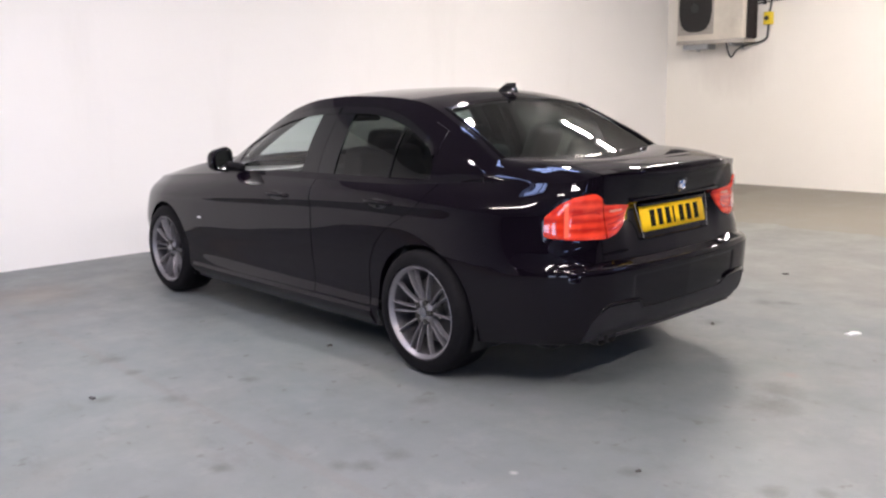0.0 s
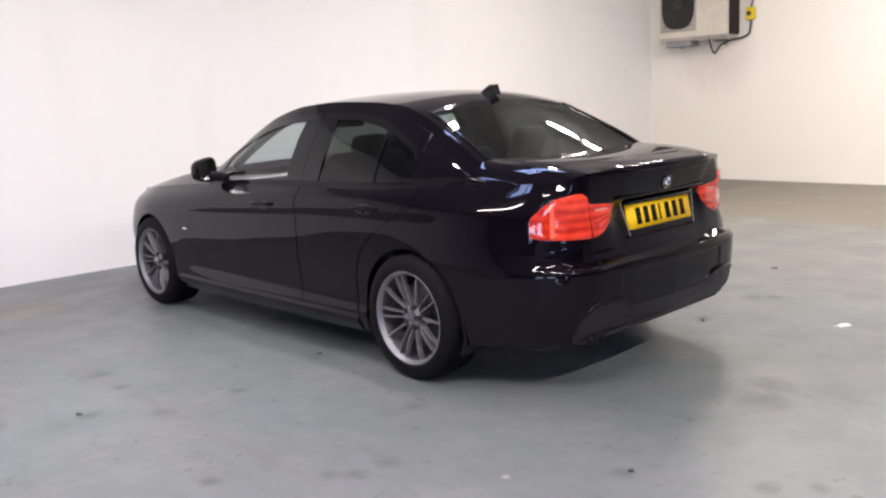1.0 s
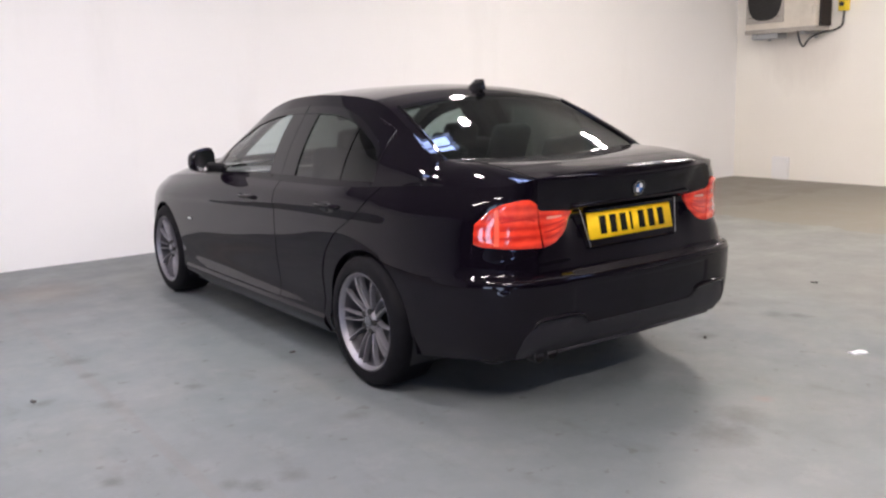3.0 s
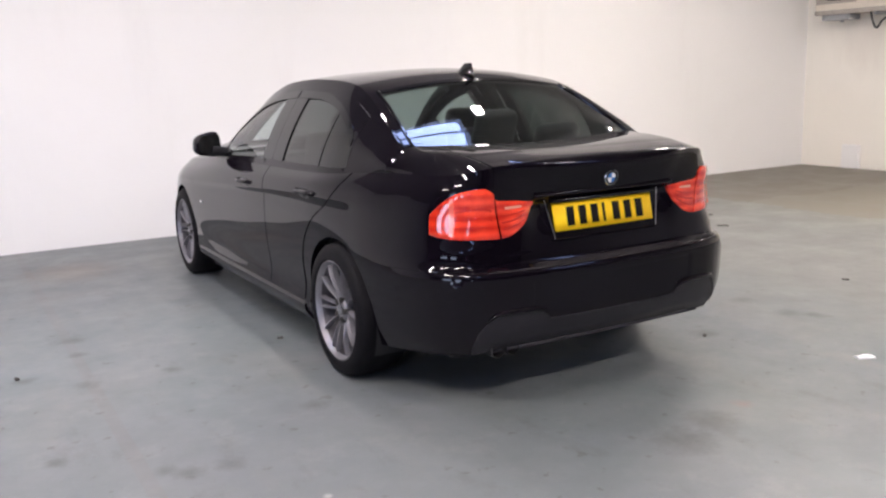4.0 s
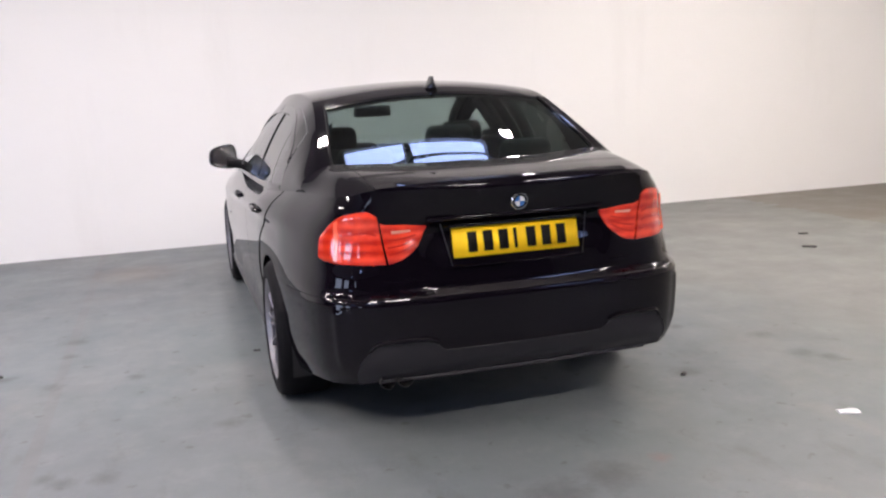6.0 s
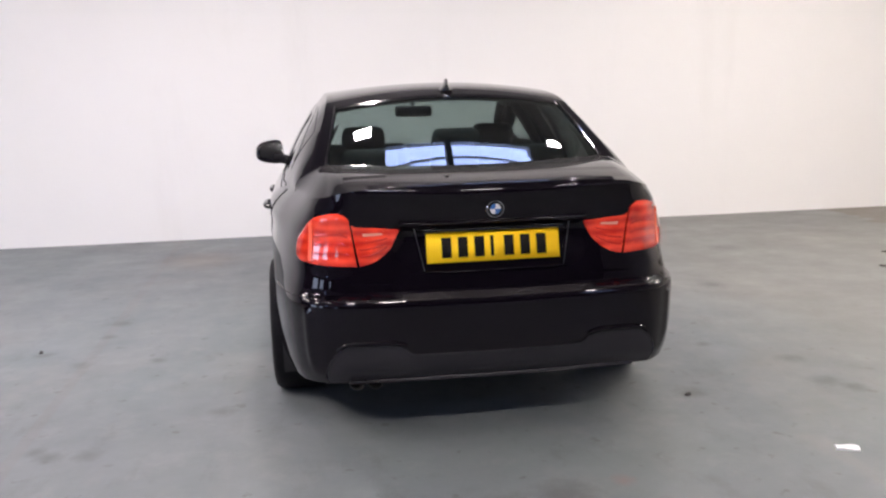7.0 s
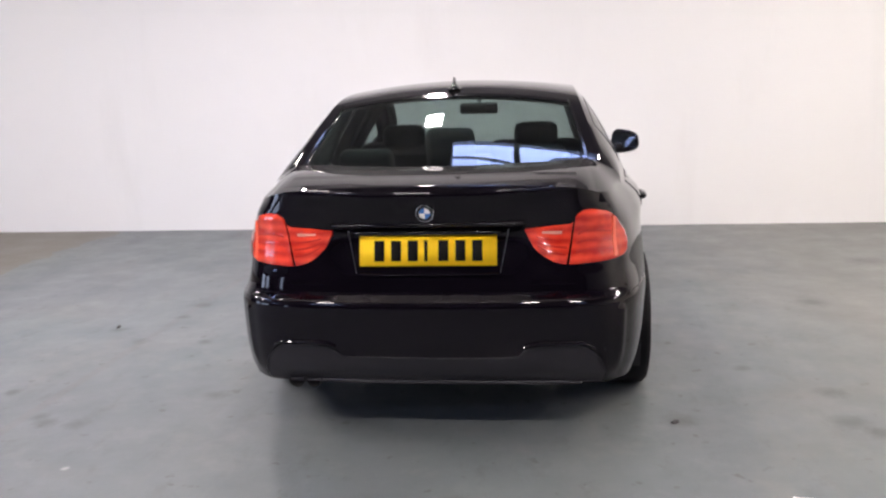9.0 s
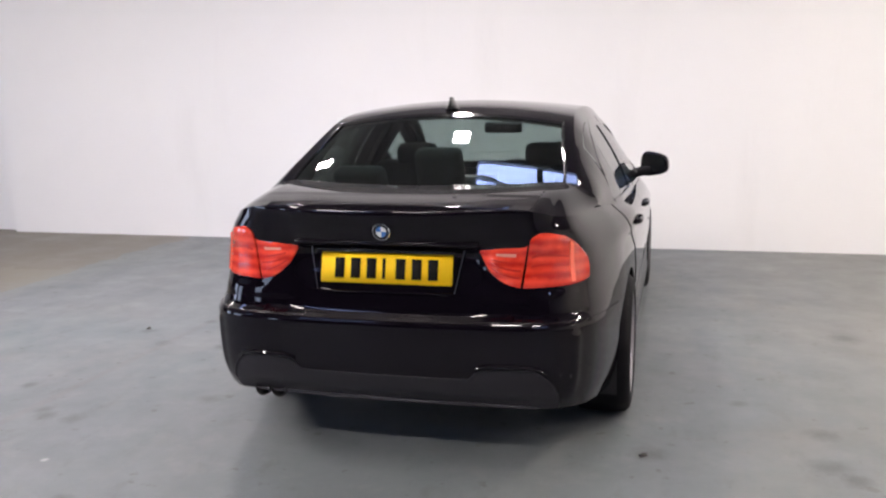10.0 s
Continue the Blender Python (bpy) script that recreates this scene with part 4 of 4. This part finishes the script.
# ---- wheels ----
def wheel(x, y, side):
    top = tagged(new("wheel"), "grey multi-spoke alloy wheel with low-profile tyre")
    top.parent = car
    top.matrix_world = pose(x, y, 0.318) @ (pose(0, 0, 0) if side > 0 else pose(0, 0, 0, 0, 0, 180))
    w = 0.122
    bm = bmesh.new()
    add_lathe(bm, [(0.230, -w), (0.258, -w - 0.006), (0.295, -w + 0.002), (0.313, -w + 0.022), (0.318, -0.06), (0.3185, 0), (0.318, 0.06),
                   (0.313, w - 0.022), (0.295, w - 0.002), (0.262, w + 0.006), (0.243, w + 0.005), (0.236, w - 0.004), (0.228, w - 0.02)], 72)
    part("tyre", bm, RUBBER, top)
    rim = bmesh.new()
    barrel = bmesh.new()
    add_lathe(barrel, [(0.209, -0.11), (0.200, -0.02), (0.203, 0.050), (0.214, 0.084), (0.220, 0.094)], 72)
    part("rim_barrel", barrel, BARREL, top, "inner rim with shade in its colour")
    add_lathe(rim, [(0.219, 0.092), (0.226, 0.103), (0.238, 0.111), (0.238, 0.119), (0.232, 0.122), (0.225, 0.115), (0.216, 0.100)], 72)
    add_lathe(rim, [(0.060, 0.055), (0.058, 0.082), (0.050, 0.090), (0.034, 0.092), (0.034, 0.086), (0.001, 0.086)], 40)
    def spoke(angle, off0, off1, width):
        """One rib from the hub to the rim."""
        prof = []
        for s in span(0, 1, 9):
            r = 0.046 + (0.224 - 0.046) * s
            o = off0 + (off1 - off0) * s ** 0.7
            xx = 0.078 + 0.030 * math.sin(s * math.pi * 0.62)
            prof.append((r, o, xx, width * (1.25 - 0.35 * s)))
        rows = []
        for r, o, xx, wd in prof:
            row = []
            for a, b in ((-wd, -0.030), (-wd * 0.95, -0.004), (-wd * 0.5, 0.0), (wd * 0.5, 0.0), (wd * 0.95, -0.004), (wd, -0.030)):
                q = Vector((xx + b, r, o + a))
                row.append(rim.verts.new(Matrix.Rotation(angle, 3, "X") @ q))
            rows.append(row)
        for a, b in zip(rows, rows[1:]):
            for k in range(5):
                rim.faces.new((a[k], b[k], b[k + 1], a[k + 1]))
    for k in range(5):
        a = 2 * math.pi * k / 5 + 0.63
        spoke(a, -0.007, -0.024, 0.0037)
        spoke(a, 0.007, 0.024, 0.0037)
        spoke(a + 2 * math.pi / 10, 0.0, 0.0, 0.0042)
    bmesh.ops.recalc_face_normals(rim, faces=rim.faces)
    part("rim", rim, ALLOY, top, "grey painted alloy rim")
    # black plugs carry the shade of the five bolt holes
    for k in range(5):
        a = 2 * math.pi * k / 5 + 1.26
        bt = bmesh.new()
        add_lathe(bt, [(0.0150, 0.070), (0.0150, 0.0965), (0.010, 0.0970), (0.001, 0.092)], 14, Matrix.Translation((0, 0.047 * math.cos(a), 0.049 * math.sin(a))))
        part("bolt_hole", bt, DARK, top)
    cap = bmesh.new()
    add_lathe(cap, [(0.028, 0.090), (0.027, 0.0955), (0.020, 0.0965), (0.001, 0.097)], 28)
    part("centre_cap", cap, BRIGHT_TRIM, top, "round centre cap")
    disc = bmesh.new()
    add_lathe(disc, [(0.06, 0.010), (0.165, 0.010), (0.165, -0.012), (0.06, -0.012)], 48)
    part("brake_disc", disc, BRAKE, top)
    cal = bmesh.new()
    add_grid(cal, lambda a, r: (0.038, r * math.cos(a), r * math.sin(a)), span(0.2, 1.2, 10), [0.105, 0.18], False, lambda a, r: (-0.03, r * math.cos(a), r * math.sin(a)))
    part("brake_caliper", cal, BRAKE, top)
    return top


for side in (1, -1):
    wheel(side * 0.762, 0.0, side)
    wheel(side * 0.757, 2.76, side)
    for yc, r, zc in ARCH.values():
        bm = bmesh.new()
        add_grid(bm, lambda a, x: (side * x, yc + (r + 0.012) * math.cos(a), max(zc + (r + 0.012) * math.sin(a), 0.16)), span(-0.45, math.pi + 0.45, 40), [0.50, 0.70, 0.838], side > 0)
        add_grid(bm, lambda a, rr: (side * 0.50, yc + rr * math.cos(a), zc + rr * math.sin(a)), span(0, math.pi, 30), [0.01, r + 0.01], side < 0)
        part("wheel_arch_liner", bm, CABIN, car)

# ---- underside and cabin ----
bm = box(-0.70, 0.70, 0.42, 2.34, 0.20, 0.26, 0.02)
add_box(bm, -0.50, 0.50, -0.72, 0.45, 0.24, 0.40, 0.02)
add_box(bm, -0.50, 0.50, 2.3, 3.4, 0.20, 0.40, 0.02)
add_box(bm, -0.82, 0.82, 0.42, 2.36, 0.245, 0.275, 0.01)
part("floor_pan", bm, CABIN, car)
bm = bmesh.new()
add_box(bm, -0.62, 0.62, -0.40, 0.16, 0.93, 0.945, 0.004)        # parcel shelf
add_box(bm, -0.80, 0.80, 1.72, 2.0, 0.80, 0.90, 0.05)           # dashboard
add_box(bm, 0.16, 0.62, 1.62, 1.84, 0.86, 0.955, 0.04)           # instrument hood
add_box(bm, -0.13, 0.13, 0.9, 1.75, 0.30, 0.62, 0.04)            # centre tunnel
add_box(bm, -0.79, -0.76, 0.2, 1.9, 0.30, 0.93, 0.01)
add_box(bm, 0.76, 0.79, 0.2, 1.9, 0.30, 0.93, 0.01)
part("dashboard", bm, CABIN, car)
bm = bmesh.new()
add_grid(bm, lambda s, y: roof(s, y, -0.02), span(-0.93, 0.93, 15), span(0.12, 1.32, 14), True)
part("headlining", bm, HEADLINER, car)


def seat(x, y, lean=14):
    top = tagged(new("front_seat"), "black leather front seat with headrest")
    top.parent = car
    top.matrix_world = pose(x, y, 0.28)
    part("cushion", box(-0.25, 0.25, -0.02, 0.50, 0.08, 0.24, 0.05), LEATHER, top)
    m = pose(0, 0.02, 0.20, lean, 0, 0)
    part("backrest", box(-0.26, 0.26, -0.13, 0.02, 0.0, 0.64, 0.055, m), LEATHER, top)
    part("headrest", box(-0.120, 0.120, -0.10, 0.0, 0.60, 0.742, 0.045, m), LEATHER, top)
    for sx in (-0.06, 0.06):
        bm = bmesh.new()
        add_tube(bm, [m @ Vector((sx, -0.05, 0.56)), m @ Vector((sx, -0.05, 0.66))], 0.006, 8)
        part("headrest_post", bm, CHROME, top)
    return top


seat(-0.37, 1.04)
seat(0.37, 1.04)
bench = tagged(new("rear_bench"), "black leather rear bench seat")
bench.parent = car
part("cushion", box(-0.66, 0.66, 0.22, 0.72, 0.34, 0.50, 0.06), LEATHER, bench)
m = pose(0, 0.26, 0.50, 22, 0, 0)
part("backrest", box(-0.66, 0.66, -0.12, 0.02, 0.0, 0.56, 0.06, m), LEATHER, bench)
for hx in (-0.40, 0.0, 0.40):
    hw = 0.115 if hx == 0 else 0.13
    part("headrest", box(hx - hw, hx + hw, -0.10, -0.01, 0.54, 0.785 if hx == 0 else 0.69, 0.04, m), LEATHER, bench)
for side in (1, -1):
    bm = bmesh.new()
    add_tube(bm, [roof(side * 0.925, y, -0.042) for y in span(1.34, 1.93, 14)], 0.025, 10)
    part("pillar_trim", bm, CABIN, car, "dark inner trim of the screen pillar")
    bm = bmesh.new()
    add_tube(bm, [flank(1.03, v, side, -0.075) for v in span(0.86, 0.05, 10)], 0.05, 10)
    part("pillar_trim", bm, CABIN, car, "dark inner trim of the centre pillar")
# rear-view mirror and steering wheel
mirror = tagged(new("rear_view_mirror"), "black rear-view mirror")
mirror.parent = car
part("housing", box(-0.12, 0.12, 1.48, 1.53, 1.215, 1.285, 0.02), TRIM, mirror)
bm = bmesh.new()
add_tube(bm, [(0, 1.52, 1.27), (0, 1.55, 1.31), (0, 1.50, 1.345)], 0.012, 8)
part("stem", bm, TRIM, mirror)
steer = tagged(new("steering_wheel"), "black three-spoke steering wheel")
steer.parent = car
steer.matrix_world = pose(0.37, 1.50, 0.80, 0, -0, 90) @ pose(0, 0, 0, 0, 22, 0)
bm = bmesh.new()
add_tube(bm, [(0, 0.185 * math.cos(a), 0.185 * math.sin(a)) for a in span(0, 2 * math.pi, 33)], 0.016, 8)
part("ring", bm, LEATHER, steer)
bm = box(-0.03, 0.03, -0.075, 0.075, -0.06, 0.06, 0.02)
add_box(bm, -0.012, 0.012, -0.18, 0.18, -0.02, 0.02, 0.004)
add_box(bm, -0.012, 0.012, -0.02, 0.02, -0.18, 0.0, 0.004)
part("hub", bm, CABIN, steer)


# ---- condenser unit and its wiring on the side wall ----
ac = tagged(new("air_conditioner"), "beige outdoor condenser unit with a dark fan grille on the wall", "air conditioner")
ac.location = (XR, 3.6, 2.0)
X0 = -0.38
part("casing", box(X0, -0.06, -0.54, 0.50, 0.0, 0.86, 0.015), BEIGE, ac)
part("base_rail", box(X0 - 0.006, -0.055, -0.545, 0.505, -0.004, 0.05, 0.006), GRIMY, ac, "grimy lower rail of the casing")
part("fan_frame", box(X0 - 0.012, X0 + 0.004, -0.085, 0.485, 0.13, 0.82, 0.006), GRIMY, ac, "raised grimy frame of the fan opening")
bm = bmesh.new()
add_grid(bm, lambda a, r: (X0 - 0.014, 0.20 + r * math.copysign(abs(math.cos(a)) ** 0.7, math.cos(a)) * 0.262, 0.50 + r * math.copysign(abs(math.sin(a)) ** 0.8, math.sin(a)) * 0.335), span(0, 2 * math.pi, 48), [0.01, 1], True)
part("fan_opening", bm, DARK, ac, "dark round fan opening")
for k in range(10):
    bm = bmesh.new()
    z = 0.21 + k * 0.063
    add_tube(bm, [(X0 - 0.022, 0.20 - 0.235, z), (X0 - 0.022, 0.20 + 0.235, z)], 0.003, 6)
    part("grille_wire", bm, DARK, ac)
bm = bmesh.new()
add_lathe(bm, [(0.07, X0 - 0.016), (0.06, X0 - 0.026), (0.001, X0 - 0.028)], 20, Matrix.Translation((0, 0.20, 0.50)))
part("fan_hub", bm, CABLE, ac)
part("service_cover", box(X0 - 0.006, X0 + 0.01, -0.53, -0.33, 0.06, 0.80, 0.006), BEIGE, ac, "beige service cover")
part("valve_cover", box(X0 - 0.02, X0 + 0.01, -0.50, -0.40, 0.10, 0.30, 0.006), BEIGE, ac)
part("end_coil", box(-0.30, -0.07, -0.575, -0.54, 0.05, 0.84, 0.004), COIL, ac, "dark finned end of the coil")
for yy in (-0.34, 0.36):
    bm = bmesh.new()
    add_box(bm, X0 + 0.02, -0.0, yy - 0.02, yy + 0.02, -0.045, -0.002, 0.002)
    add_box(bm, -0.03, -0.0, yy - 0.02, yy + 0.02, -0.09, -0.002, 0.002)
    part("bracket", bm, STEEL, ac)
part("drip_tray", box(X0 + 0.03, -0.12, 0.02, 0.42, -0.075, -0.005, 0.01), STEEL, ac, "grey drip tray under the casing")

cable = tagged(new("power_cable"), "black cable looping from the unit to a switch", "cable")
bm = bmesh.new()
add_tube(bm, smooth_path([(XR - 0.30, 3.36, 2.02), (XR - 0.29, 3.33, 1.88), (XR - 0.28, 3.28, 1.80), (XR - 0.24, 3.22, 1.90), (XR - 0.12, 3.12, 1.97), (XR - 0.05, 2.98, 2.00), (XR - 0.04, 2.89, 2.06), (XR - 0.04, 2.87, 2.24)], 50), 0.013, 8)
part("lead", bm, CABLE, cable)
bm = bmesh.new()
add_tube(bm, smooth_path([(XR - 0.04, 2.87, 2.38), (XR - 0.03, 2.85, 2.52), (XR - 0.02, 2.84, 3.2)], 20), 0.013, 8)
part("riser", bm, CABLE, cable)
conduit = tagged(new("wall_conduit"), "thin dark pipe running along the wall", "pipe")
bm = bmesh.new()
add_tube(bm, [(XR - 0.03, 3.06, 2.565), (XR - 0.03, 1.5, 2.636)], 0.012, 8)
part("pipe", bm, CABLE, conduit)
bm = bmesh.new()
add_tube(bm, smooth_path([(XR - 0.03, 3.06, 2.52), (XR - 0.03, 2.75, 2.545), (XR - 0.03, 2.3, 2.575), (XR - 0.03, 1.5, 2.61)], 16), 0.008, 8)
part("pipe", bm, CABLE, conduit)
for cy in (2.95, 2.3):
    part("clip", box(XR - 0.05, XR, cy - 0.012, cy + 0.012, 2.50 + (3.06 - cy) * 0.0455, 2.59 + (3.06 - cy) * 0.0455, 0.003), CABLE, conduit)
sw = tagged(new("isolator_switch"), "small yellow isolator switch on the wall", "switch")
sw.location = (XR, 2.87, 2.31)
part("box", box(-0.10, 0, -0.055, 0.055, -0.085, 0.085, 0.012), YELLOW, sw)
bm = bmesh.new()
add_lathe(bm, [(0.03, -0.10), (0.03, -0.125), (0.001, -0.125)], 16)
part("knob", bm, CABLE, sw)

# ---- litter on the floor ----
def scrap(x, y, w, d, turn, material, label, name="paper_scrap"):
    bm = bmesh.new()
    add_grid(bm, lambda u, v: (u * w, v * d, 0.004 + 0.006 * math.sin(3 * u + 2 * v) ** 2), span(-0.5, 0.5, 6), span(-0.5, 0.5, 4), False, lambda u, v: (u * w, v * d, 0.0005))
    ob = part(name, bm, material)
    ob.matrix_world = pose(x, y, 0, 0, 0, turn)
    return tagged(ob, label, "litter")


scrap(1.30, -1.235, 0.085, 0.045, -20, PAPER, "small crumpled white paper scrap on the floor")
for gx, gy, gs in ((-2.20, 0.85, 0.030), (-1.08, -1.44, 0.020), (0.96, -0.55, 0.030), (3.55, 1.70, 0.10), (3.9, 2.2, 0.08), (-0.9, 0.75, 0.03), (2.6, -0.2, 0.04)):
    scrap(gx, gy, gs, gs * 0.6, 37 * gx, DIRT, "dark flake of grit on the floor", "grit_flake")
